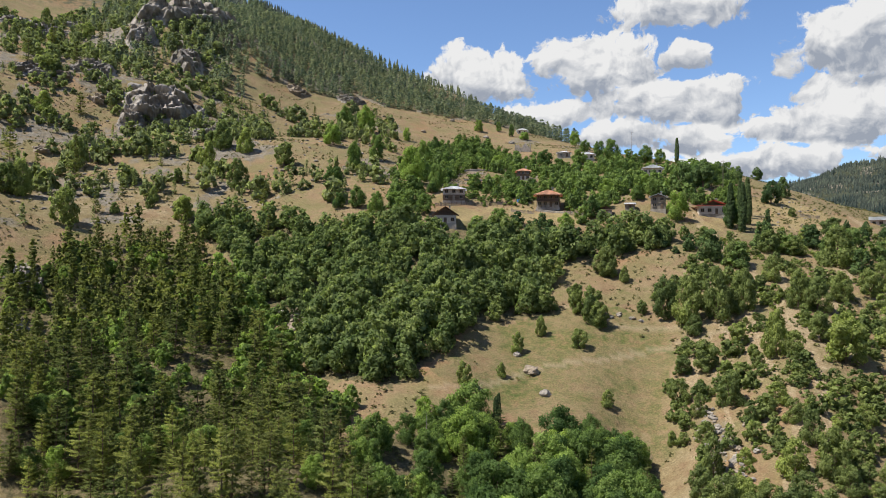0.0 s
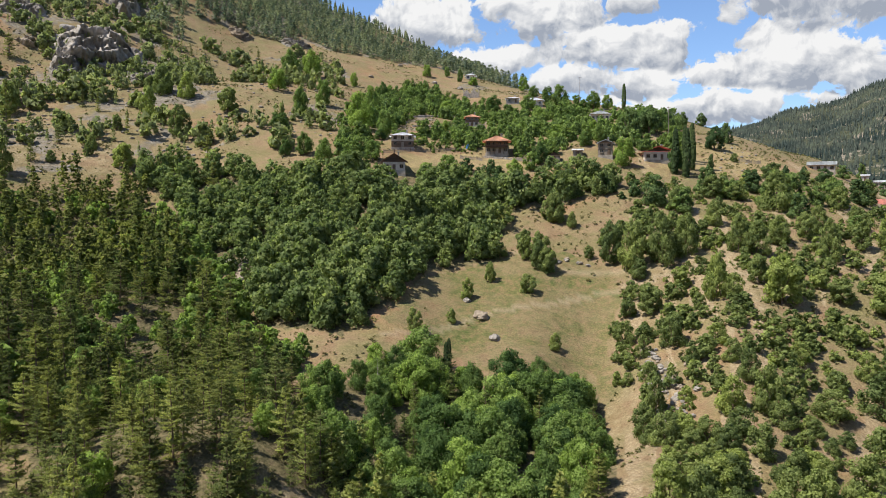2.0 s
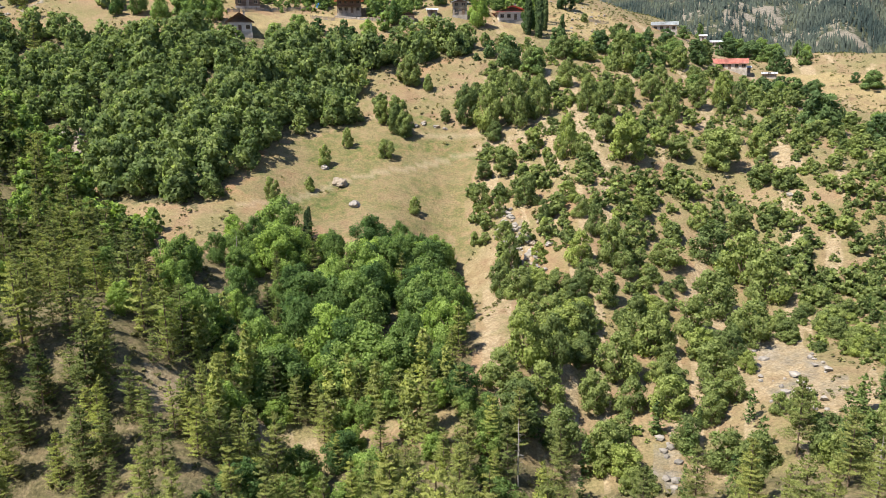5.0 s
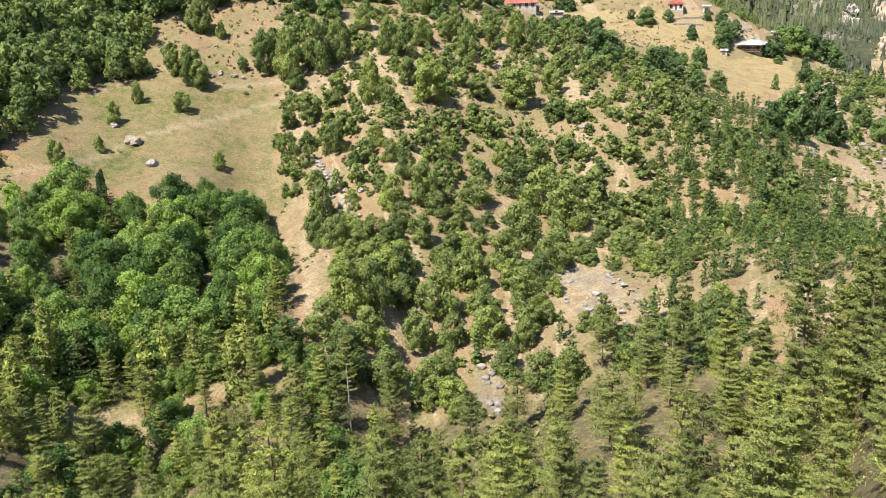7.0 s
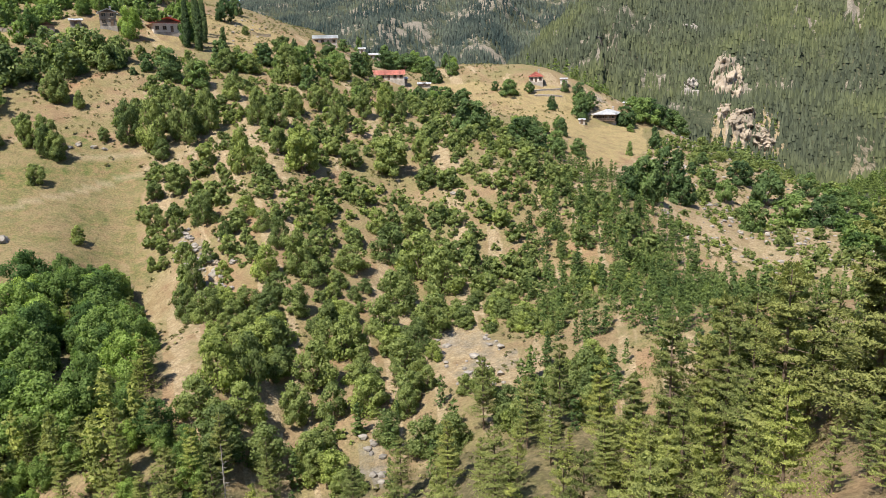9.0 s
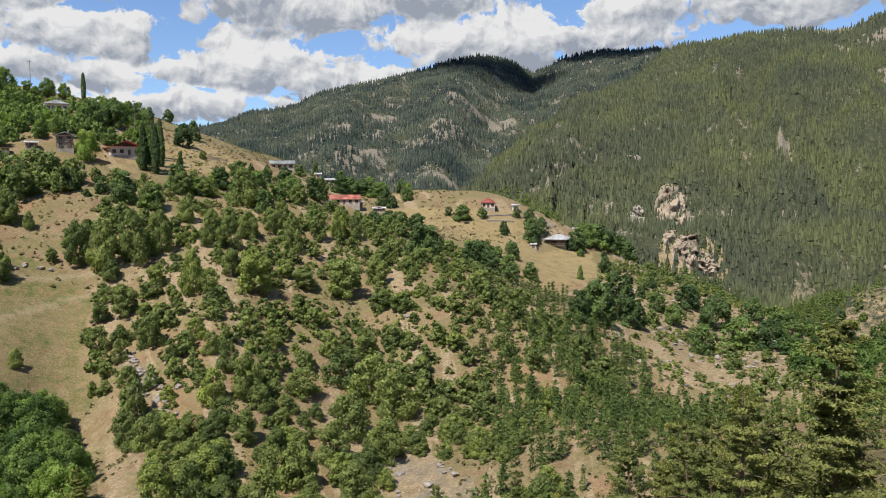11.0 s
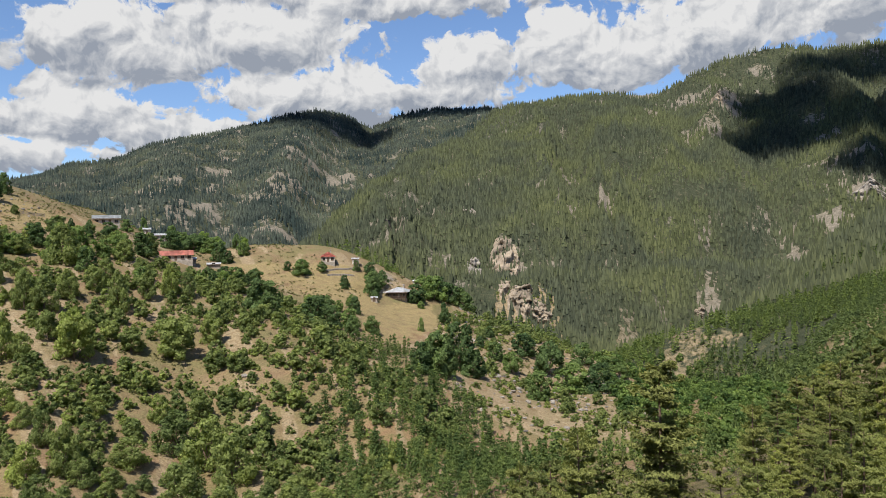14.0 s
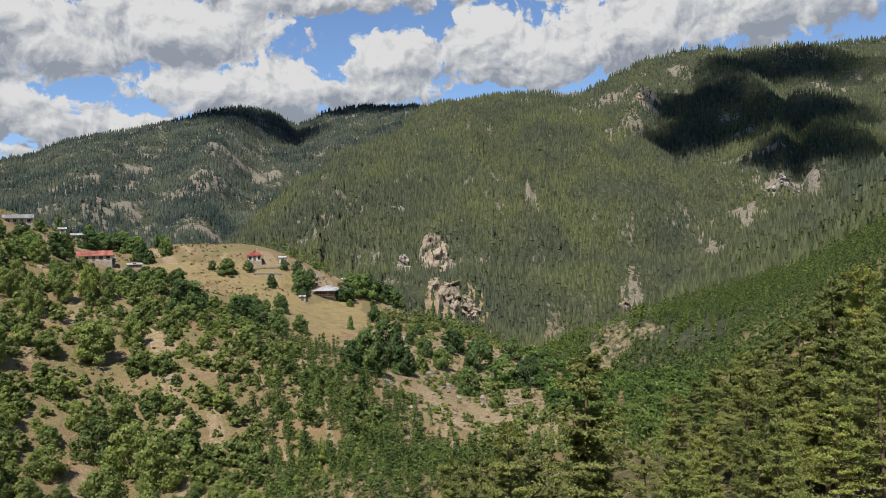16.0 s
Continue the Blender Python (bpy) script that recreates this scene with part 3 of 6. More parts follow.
TALL_PINES_A = (
    (53.9, 21.4, 16.5), (55.0, 28.6, 17.2), (54.0, 15.0, 10.5), (68.0, 42.1, 18.4), (75.0, 12.3, 13.7), (71.4, 9.1, 15.1),
    (65.7, 6.0, 17.0), (78.6, 15.1, 12.2), (80.0, 18.0, 11.0), (83.1, 12.1, 14.0), (75.6, 8.2, 16.9), (68.9, 12.2, 12.5),
    (72.5, 15.0, 11.5), (75.7, 18.8, 10.0), (73.8, 5.5, 18.3), (69.9, 4.1, 17.5), (66.0, 1.8, 16.3), (69.3, 9.7, 11.5),
    (65.7, 6.7, 12.6), (62.3, 73.0, 10.8), (66.7, 63.4, 11.6), (64.5, 45.6, 18.4), (65.0, 39.4, 18.4), (31.9, 87.4, 9.7),
    (21.3, 93.6, 9.5), (23.9, 83.7, 9.5), (35.0, 80.8, 9.6), (47.8, 71.5, 9.1), (51.2, 66.6, 9.3), (63.9, 54.5, 11.3),
)
TALL_PINES_B = (
    (63.1, 49.1, 11.7), (40.8, 71.1, 9.2), (61.1, 63.4, 9.3), (12.0, 71.0, 11.8), (4.9, 65.8, 11.5), (22.5, 70.5, 9.3),
    (47.9, 42.5, 10.4), (32.4, 42.0, 9.1), (1.2, 90.0, 11.1), (-3.8, 76.9, 9.3), (72.0, 43.3, 13.5), (67.2, 43.5, 14.7),
    (67.3, 35.2, 17.5), (60.1, 27.2, 11.7), (73.3, 41.1, 14.3),
    (63.8, 33.3, 17.0), (55.9, 15.5, 10.0), (47.6, 15.2, 8.9), (52.6, 12.4, 7.4), (59.4, 28.7, 12.6), (60.9, 34.5, 17.6), (64.8, 12.3, 10.7),
)
# east, north, width, rise in metres
GREY_CRAGS = ((-151, 412, 48, 30), (-196, 584, 90, 40), (-204, 520, 24, 28), (-200, 441, 28, 16), (-218, 410, 24, 12), (-279, 524, 48, 15), (-164, 496, 23, 23), (-121, 390, 18, 12), (-276, 575, 21, 8), (-223, 494, 20, 9), (-152, 552, 17, 10), (-67, 549, 24, 10), (-126, 234, 14, 10), (-115, 210, 7, 5), (-156, 390, 18, 18), (661, 458, 23, 18), (559, 386, 20, 18), (947, 127, 53, 15), (918, 97, 12, 13))
# east, north, width, rise in metres
OCHRE_CRAGS = ((-180, 402, 11, 8), (-205, 414, 13, 7), (-100, 534, 20, 9), (-40, 216, 7, 8), (-176, 340, 11, 6), (595, 381, 23, 31), (592, 366, 13, 25), (536, 343, 19, 14), (1164, 366, 41, 16), (638, 214, 15, 15), (520, 316, 25, 20), (516, 297, 20, 15))
# stony patches on the far mountains: east, north, half width across and half depth along the line of sight
BACK_STONES = (
    (1079, 1152, 46, 51), (1117, 1091, 43, 80), (952, 1252, 55, 68), (724, 994, 40, 79), (702, 903, 37, 49), (728, 838, 28, 26), (772, 1149, 30, 38),
    (809, 976, 28, 50), (630, 519, 24, 80), (565, 494, 16, 28), (555, 423, 18, 32), (632, 483, 13, 18), (591, 368, 23, 52), (517, 308, 24, 24),
    (538, 236, 12, 62), (1352, 554, 51, 66), (1137, 449, 18, 80), (1253, 440, 24, 60), (1174, 356, 32, 56), (1083, 349, 27, 38),
)
FRONT_STONES = (
    (1077, 380, 10, 12), (1317, 337, 22, 20), (1136, 226, 25, 14), (1079, 188, 28, 15), (1020, 147, 26, 13), (1006, 195, 30, 14), (949, 127, 32, 18),
    (902, 166, 19, 12), (880, 159, 8, 12), (920, 97, 9, 80), (842, 188, 16, 38), (642, 210, 12, 80), (442, 155, 10, 80), (430, 159, 8, 80),
    (431, 131, 18, 12), (1049, 666, 29, 32), (748, 385, 12, 48), (686, 405, 15, 26), (763, 358, 8, 52), (1068, 564, 8, 56),
)
STONY_PATCHES = BACK_STONES + FRONT_STONES
# places on the far mountain in cloud shade, and the cloud's half width
SHADED = (
    (1422, 1536, 122), (1397, 1408, 137), (1508, 1426, 91), (1742, 1372, 145), (1817, 1286, 162), (1167, 309, 66), (1090, 282, 49), (1204, 261, 76),
    (1104, 242, 70), (1303, 216, 87), (1106, 185, 90), (1375, 162, 116), (1140, 137, 92), (1005, 87, 70), (1008, 152, 45),
)
FENCES = (((-3.1, 290.0), (10.9, 296.3)), ((12.0, 296.8), (26.5, 301.8)), ((45.1, 287.5), (54.4, 281.3)), ((138.1, 303.0), (146.6, 301.8)), ((25.6, 291.4), (33.8, 289.0)))
WALLS = (((9.6, 379.9), (26.0, 397.1)), ((9.5, 353.9), (28.3, 369.4)), ((35.0, 293.9), (47.3, 287.6)), ((10.6, 323.8), (22.9, 329.7)), ((233.9, 239.1), (252.9, 236.9)), ((232.3, 235.8), (244.9, 232.9)))
TARPS = ((30.8, 305.5), (97.3, 283.8))
BOULDERS = ((21.5, 187.3, 3.6), (23.5, 176.9, 2.6), (18.9, 195.6, 2.0), (-40.6, 210.1, 3.4), (-45.3, 219.9, 3.3), (-103.5, 224.8, 3.6), (36.5, 77.9, 1.6), (-36.2, 209.4, 2.2), (48.5, 213.6, 1.4), (51.9, 211.7, 1.4), (53.8, 210.2, 1.3), (46.1, 212.6, 1.3), (48.9, 214.5, 1.3), (51.5, 211.8, 1.3), (-170.4, 426.8, 7.4), (-173.8, 405.9, 6.4), (-116.8, 437.2, 4.0), (27.8, 513.2, 3.7), (5.7, 553.0, 3.6), (43.6, 500.6, 3.7), (-31.3, 500.0, 3.3), (-13.1, 501.8, 3.3), (247.4, 162.5, 1.9), (226.2, 155.5, 1.8), (214.4, 153.1, 1.7), (117.6, 148.0, 1.4), (58.9, 145.0, 1.6), (60.5, 154.6, 1.5), (53.7, 149.6, 1.4), (-12.5, 207.1, 2.7), (52.2, 158.6, 1.5), (54.6, 145.1, 1.6), (56.6, 162.9, 1.5))
POLES = ((117.4, 325.5, 14.1), (100.6, 414.5, 17.4))
SNAGS = ((60.1, 58.6, 7.9), (69.4, 19.0, 8.5), (30.1, 82.7, 9.7), (-2.9, 150.0, 6.0))
TRACK = ((-2, 172), (6, 176), (16, 184), (22, 189), (39, 193), (50, 198), (63, 198), (77, 196), (89, 193), (124, 190), (147, 194))
UPPER_PATH = ((35, 219), (47, 209), (60, 206), (70, 202))


# ---- materials ----
def material(name):
    m = bpy.data.materials.new(name)
    m.use_nodes = True
    return m, m.node_tree.nodes, m.node_tree.links, m.node_tree.nodes["Principled BSDF"]


def noise_node(nodes, links, scale, detail=5.0, rough=0.55, vector=None, stretch=None):
    n = nodes.new("ShaderNodeTexNoise")
    n.inputs["Scale"].default_value, n.inputs["Detail"].default_value, n.inputs["Roughness"].default_value = scale, detail, rough
    if vector is None:
        vector = nodes.new("ShaderNodeTexCoord").outputs["Object"]
    if stretch:
        mp = nodes.new("ShaderNodeMapping")
        mp.inputs["Scale"].default_value = stretch
        links.new(vector, mp.inputs["Vector"])
        vector = mp.outputs[0]
    links.new(vector, n.inputs["Vector"])
    return n.outputs["Fac"]


def ramp(nodes, links, fac, stops):
    n = nodes.new("ShaderNodeValToRGB")
    while len(n.color_ramp.elements) < len(stops):
        n.color_ramp.elements.new(0.5)
    for e, (p, c) in zip(n.color_ramp.elements, stops):
        e.position, e.color = p, (*c, 1) if len(c) == 3 else c
    links.new(fac, n.inputs[0])
    return n.outputs[0]


def blend(nodes, links, fac, a, b, mode="MIX"):
    n = nodes.new("ShaderNodeMix")
    n.data_type, n.blend_type = "RGBA", mode
    for sock, v in ((n.inputs[0], fac), (n.inputs[6], a), (n.inputs[7], b)):
        if isinstance(v, tuple):
            sock.default_value = (*v, 1)
        elif isinstance(v, (int, float)):
            sock.default_value = v
        else:
            links.new(v, sock)
    return n.outputs[2]


def calc(nodes, links, op, a, b=0.0, clamp=False):
    n = nodes.new("ShaderNodeMath")
    n.operation, n.use_clamp = op, clamp
    for k, v in enumerate((a, b)):
        if isinstance(v, (int, float)):
            n.inputs[k].default_value = v
        else:
            links.new(v, n.inputs[k])
    return n.outputs[0]


def bumped(nodes, links, bsdf, fac, strength, distance):
    b = nodes.new("ShaderNodeBump")
    b.inputs["Strength"].default_value, b.inputs["Distance"].default_value = strength, distance
    links.new(fac, b.inputs["Height"])
    links.new(b.outputs[0], bsdf.inputs["Normal"])


def ground_material():
    m, n, l, p = material("dry_hillside")

    def zone(name):
        a = n.new("ShaderNodeAttribute")
        a.attribute_name = name
        return a.outputs["Fac"]
    broad, mid, fine = noise_node(n, l, 0.03, 4), noise_node(n, l, 0.22, 6, 0.6), noise_node(n, l, 2.6, 6, 0.7)
    dry = ramp(n, l, mid, ((0.30, (0.17, 0.110, 0.068)), (0.46, (0.265, 0.185, 0.116)), (0.6, (0.30, 0.225, 0.135)), (0.75, (0.19, 0.17, 0.085))))
    dry = blend(n, l, 0.45, dry, ramp(n, l, broad, ((0.33, (0.31, 0.175, 0.095)), (0.46, (0.27, 0.195, 0.12)), (0.65, (0.175, 0.16, 0.075)))))
    grass = ramp(n, l, noise_node(n, l, 0.5, 6, 0.65), ((0.35, (0.23, 0.165, 0.09)), (0.5, (0.165, 0.15, 0.065)), (0.66, (0.088, 0.115, 0.036))))
    worn = ramp(n, l, noise_node(n, l, 0.075, 5, 0.6), ((0.40, (0, 0, 0)), (0.56, (1, 1, 1))))
    grass = blend(n, l, calc(n, l, "MULTIPLY", worn, 0.5), grass, ramp(n, l, noise_node(n, l, 0.4, 6, 0.7), ((0.35, (0.205, 0.145, 0.092)), (0.55, (0.27, 0.205, 0.125)), (0.7, (0.20, 0.175, 0.085)))))
    straw = ramp(n, l, noise_node(n, l, 0.7, 6, 0.65), ((0.3, (0.245, 0.185, 0.10)), (0.5, (0.33, 0.255, 0.135)), (0.7, (0.235, 0.21, 0.105))))
    rock = ramp(n, l, noise_node(n, l, 0.35, 8, 0.7), ((0.3, (0.10, 0.09, 0.075)), (0.5, (0.21, 0.185, 0.155)), (0.7, (0.30, 0.27, 0.235))))
    wood = ramp(n, l, noise_node(n, l, 0.8, 7, 0.7), ((0.35, (0.075, 0.068, 0.038)), (0.5, (0.135, 0.118, 0.064)), (0.66, (0.22, 0.17, 0.11))))
    forest = ramp(n, l, mid, ((0.35, (0.038, 0.048, 0.029)), (0.55, (0.062, 0.070, 0.044)), (0.72, (0.135, 0.118, 0.080))))
    sward = ramp(n, l, noise_node(n, l, 0.11, 7, 0.62), ((0.42, (0, 0, 0)), (0.60, (1, 1, 1))))
    dry = blend(n, l, calc(n, l, "MULTIPLY", sward, 0.65), dry, ramp(n, l, noise_node(n, l, 1.1, 6, 0.7), ((0.3, (0.10, 0.105, 0.045)), (0.55, (0.20, 0.185, 0.085)), (0.75, (0.26, 0.225, 0.115)))))
    rough_edge = calc(n, l, "MULTIPLY", calc(n, l, "SUBTRACT", mid, 0.5), 1.3)

    def mask(name):
        v = calc(n, l, "ADD", zone(name), rough_edge)
        return ramp(n, l, v, ((0.35, (0, 0, 0)), (0.65, (1, 1, 1))))
    col = blend(n, l, mask("wood"), dry, wood)
    col = blend(n, l, mask("forest"), col, forest)
    soil = ramp(n, l, noise_node(n, l, 0.9, 6, 0.65), ((0.3, (0.22, 0.16, 0.102)), (0.5, (0.33, 0.255, 0.165)), (0.7, (0.40, 0.33, 0.23))))
    col = blend(n, l, calc(n, l, "MULTIPLY", mask("bare"), 0.85), col, soil)
    col = blend(n, l, mask("grass"), col, grass)
    col = blend(n, l, mask("straw"), col, straw)
    col = blend(n, l, mask("rock"), col, rock)
    col = blend(n, l, calc(n, l, "MULTIPLY", zone("track"), 0.42), col, (0.37, 0.30, 0.215))
    col = blend(n, l, 0.7, col, blend(n, l, 1.0, col, ramp(n, l, fine, ((0.3, (0.42, 0.42, 0.42)), (0.65, (1.5, 1.5, 1.5)))), "MULTIPLY"))
    col = blend(n, l, 1.0, col, (0.81, 0.805, 0.76), "MULTIPLY")
    l.new(col, p.inputs["Base Color"])
    p.inputs["Roughness"].default_value, p.inputs["Specular IOR Level"].default_value = 0.95, 0.1
    bumped(n, l, p, calc(n, l, "ADD", fine, calc(n, l, "MULTIPLY", mid, 3.0)), 0.7, 0.5)
    return m


def leaf_material(name, dark, light, glow=0.25, tint=0.35, patches=0.17):
    m, n, l, p = material(name)
    geo = n.new("ShaderNodeNewGeometry").outputs["Random Per Island"]
    info = n.new("ShaderNodeObjectInfo").outputs["Random"]
    patch = ramp(n, l, noise_node(n, l, patches, 4, 0.6), ((0.36, (0, 0, 0)), (0.64, (1, 1, 1))))
    col = ramp(n, l, geo, ((0.0, dark), (0.8, light), (1.0, tuple(c * 1.15 for c in light))))
    var = ramp(n, l, calc(n, l, "ADD", calc(n, l, "MULTIPLY", info, 0.55), calc(n, l, "MULTIPLY", patch, 0.45)),
               ((0.15, (1 - tint, 1 - tint * 0.85, 1 - tint * 0.7)), (0.5, (1, 1, 1)), (0.85, (1 + tint * 0.75, 1 + tint * 0.7, 1.0))))
    col = blend(n, l, 1.0, col, var, "MULTIPLY")
    d, t, mix = n.new("ShaderNodeBsdfDiffuse"), n.new("ShaderNodeBsdfTranslucent"), n.new("ShaderNodeMixShader")
    l.new(col, d.inputs[0])
    l.new(blend(n, l, 1.0, col, (1.05, 1.15, 0.75), "MULTIPLY"), t.inputs[0])
    mix.inputs[0].default_value = glow
    l.new(d.outputs[0], mix.inputs[1]), l.new(t.outputs[0], mix.inputs[2])
    l.new(mix.outputs[0], n["Material Output"].inputs[0])
    return m


def plain_material(name, colour, rough=0.85, vary=0.25, scale=3.0, metal=0.0, stretch=None, bump=0.15):
    m, n, l, p = material(name)
    big, small = noise_node(n, l, scale * 0.25, 4, 0.6, stretch=stretch), noise_node(n, l, scale * 3, 6, 0.7, stretch=stretch)
    lo, hi = tuple(c * (1 - vary) for c in colour), tuple(min(1, c * (1 + vary)) for c in colour)
    col = ramp(n, l, big, ((0.32, lo), (0.5, colour), (0.68, hi)))
    col = blend(n, l, 0.5, col, blend(n, l, 1.0, col, ramp(n, l, small, ((0.3, (0.6, 0.6, 0.6)), (0.6, (1.2, 1.2, 1.2)))), "MULTIPLY"))
    l.new(col, p.inputs["Base Color"])
    p.inputs["Roughness"].default_value, p.inputs["Metallic"].default_value = rough, metal
    p.inputs["Specular IOR Level"].default_value = 0.3
    bumped(n, l, p, small, bump, 0.05)
    return m


def glass_material():
    m, n, l, p = material("window_glass")
    p.inputs["Base Color"].default_value = (0.02, 0.025, 0.03, 1)
    p.inputs["Roughness"].default_value, p.inputs["Specular IOR Level"].default_value = 0.08, 0.6
    return m


GROUND = ground_material()
OAK_LEAF = leaf_material("oak_leaves", (0.136, 0.172, 0.058), (0.292, 0.335, 0.122), 0.5, 0.45)
VILLAGE_LEAF = leaf_material("walnut_leaves", (0.074, 0.114, 0.044), (0.166, 0.230, 0.090), 0.4, 0.5)
BROAD_LEAF = leaf_material("broadleaf_leaves", (0.116, 0.172, 0.050), (0.250, 0.335, 0.104), 0.5, 0.6)
PINE_LEAF = leaf_material("pine_needles", (0.162, 0.184, 0.062), (0.335, 0.356, 0.124), 0.5, 0.4)
DARK_PINE = leaf_material("dark_pine_needles", (0.100, 0.120, 0.040), (0.217, 0.234, 0.081), 0.45, 0.55)
FIR_LEAF = leaf_material("fir_needles", (0.096, 0.108, 0.040), (0.230, 0.242, 0.090), 0.4, 0.25)
# greyer and bluer than the front forest: distance haze painted into the needles
FAR_PINE = leaf_material("hazed_pine_needles", (0.042, 0.050, 0.042), (0.080, 0.094, 0.074), 0.15, 0.6, 0.012)
TALL_LEAF = leaf_material("tall_pine_needles", (0.140, 0.153, 0.052), (0.305, 0.320, 0.112), 0.45, 0.4)
MID_PINE = leaf_material("young_pine_needles", (0.074, 0.106, 0.040), (0.158, 0.202, 0.080), 0.35, 0.45)
GREY_PINE = leaf_material("grey_pine_needles", (0.116, 0.140, 0.072), (0.245, 0.276, 0.144), 0.45, 0.5)
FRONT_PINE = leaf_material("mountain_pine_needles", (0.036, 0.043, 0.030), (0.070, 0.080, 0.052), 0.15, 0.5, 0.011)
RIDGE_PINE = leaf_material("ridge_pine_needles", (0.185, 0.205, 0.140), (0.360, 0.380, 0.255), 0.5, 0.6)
YOUNG_PINE = leaf_material("fresh_pine_needles", (0.098, 0.140, 0.046), (0.214, 0.272, 0.092), 0.42, 0.5)
POPLAR_LEAF = leaf_material("poplar_leaves", (0.056, 0.084, 0.036), (0.132, 0.176, 0.072), 0.35, 0.4)
GARDEN_LEAF = leaf_material("garden_leaves", (0.100, 0.145, 0.046), (0.215, 0.285, 0.094), 0.45, 0.6)
GROVE_LEAF = leaf_material("grove_leaves", (0.152, 0.192, 0.066), (0.325, 0.372, 0.138), 0.5, 0.5)
SHRUB_LEAF = leaf_material("shrub_leaves", (0.10, 0.105, 0.045), (0.22, 0.205, 0.10))
BARK = plain_material("bark", (0.16, 0.115, 0.08), 0.95, 0.3, 2.0, stretch=(1, 1, 0.2), bump=0.5)
GREY_BARK = plain_material("dead_wood", (0.36, 0.32, 0.28), 0.95, 0.25, 2.0, stretch=(1, 1, 0.2), bump=0.4)
ROCK = plain_material("limestone", (0.235, 0.212, 0.185), 0.95, 0.5, 0.5, bump=1.0)
OCHRE_ROCK = plain_material("ochre_rock", (0.25, 0.205, 0.155), 0.95, 0.45, 0.3, bump=1.0)
PLASTER = plain_material("whitewashed_plaster", (0.54, 0.48, 0.41), 0.9, 0.15, 1.0)
OLD_PLASTER = plain_material("weathered_plaster", (0.42, 0.37, 0.32), 0.92, 0.25, 1.0)
TIMBER = plain_material("weathered_timber", (0.15, 0.105, 0.075), 0.9, 0.35, 2.0, stretch=(0.3, 0.3, 2.0), bump=0.4)
GREY_TIMBER = plain_material("grey_planks", (0.225, 0.19, 0.155), 0.9, 0.3, 2.0, stretch=(2.0, 2.0, 0.3), bump=0.4)
STONEWORK = plain_material("rubble_stone", (0.33, 0.29, 0.245), 0.95, 0.35, 2.5, bump=0.6)
WHITE_TIN = plain_material("white_sheet_roof", (0.66, 0.67, 0.68), 0.5, 0.12, 0.7, 0.3, stretch=(3, 0.4, 1))
GREY_TIN = plain_material("grey_sheet_roof", (0.42, 0.44, 0.44), 0.5, 0.2, 0.7, 0.3, stretch=(3, 0.4, 1))
RED_TIN = plain_material("red_sheet_roof", (0.42, 0.125, 0.095), 0.55, 0.2, 0.7, 0.1, stretch=(3, 0.4, 1))
FADED_RED = plain_material("faded_red_sheet_roof", (0.50, 0.20, 0.155), 0.6, 0.3, 0.7, 0.1, stretch=(3, 0.4, 1))
RUST_TIN = plain_material("rusty_tiles", (0.52, 0.285, 0.18), 0.8, 0.4, 1.5)
BLUE_SHEET = plain_material("blue_tarpaulin", (0.05, 0.20, 0.52), 0.5, 0.2, 1.5)
GLASS = glass_material()


def cloud_material():
    """White droplets that let a little of the sun through."""
    m, n, l, p = material("cloud_white")
    haze, thin, mix = n.new("ShaderNodeBsdfDiffuse"), n.new("ShaderNodeBsdfTransparent"), n.new("ShaderNodeMixShader")
    haze.inputs[0].default_value = (0.9, 0.9, 0.9, 1)
    mix.inputs[0].default_value = 0.7
    l.new(haze.outputs[0], mix.inputs[1]), l.new(thin.outputs[0], mix.inputs[2])
    l.new(mix.outputs[0], n["Material Output"].inputs[0])
    return m


CLOUD_WHITE = cloud_material()


# ---- building blocks ----
def raw_mesh(name, verts, faces, mat, smooth_shade=False, normals=None):
    """A mesh from arrays: verts (n, 3), faces (m, k), and normals at the verts where they are given."""
    verts, faces = np.asarray(verts, np.float32), np.asarray(faces, np.int32)
    me = bpy.data.meshes.new(name)
    k = faces.shape[1]
    me.vertices.add(len(verts))
    me.vertices.foreach_set("co", verts.ravel())
    me.loops.add(faces.size)
    me.loops.foreach_set("vertex_index", faces.ravel())
    me.polygons.add(len(faces))
    me.polygons.foreach_set("loop_start", np.arange(0, faces.size, k, dtype=np.int32))
    if smooth_shade:
        me.polygons.foreach_set("use_smooth", np.ones(len(faces), bool))
    me.update(calc_edges=True)
    me.materials.append(mat)
    if normals is not None:
        me.normals_split_custom_set_from_vertices(np.asarray(normals, np.float32))
    return me


def leafy(name, arrays, mat):
    verts, faces, normals = arrays
    return raw_mesh(name, verts, faces, mat, True, normals)


def part(name, bm, mat, parent, label=""):
    me = bpy.data.meshes.new(name)
    bm.to_mesh(me)
    bm.free()
    me.materials.append(mat)
    ob = new(name, me)
    ob.parent = parent
    return tagged(ob, label=label)


def box(bm, x, y, z, sx, sy, sz, bevel=0.0):
    """A box by the middle of its base and its sizes."""
    r = bmesh.ops.create_cube(bm, size=1.0, matrix=Matrix.Translation((x, y, z + sz / 2)) @ Matrix.Diagonal((sx, sy, sz, 1)))
    if bevel:
        edges = {e for v in r["verts"] for e in v.link_edges}
        bmesh.ops.bevel(bm, geom=list(edges), offset=bevel, segments=1, affect="EDGES")
    return bm


def ground_at(x, y):
    return float(height(x, y)[0])


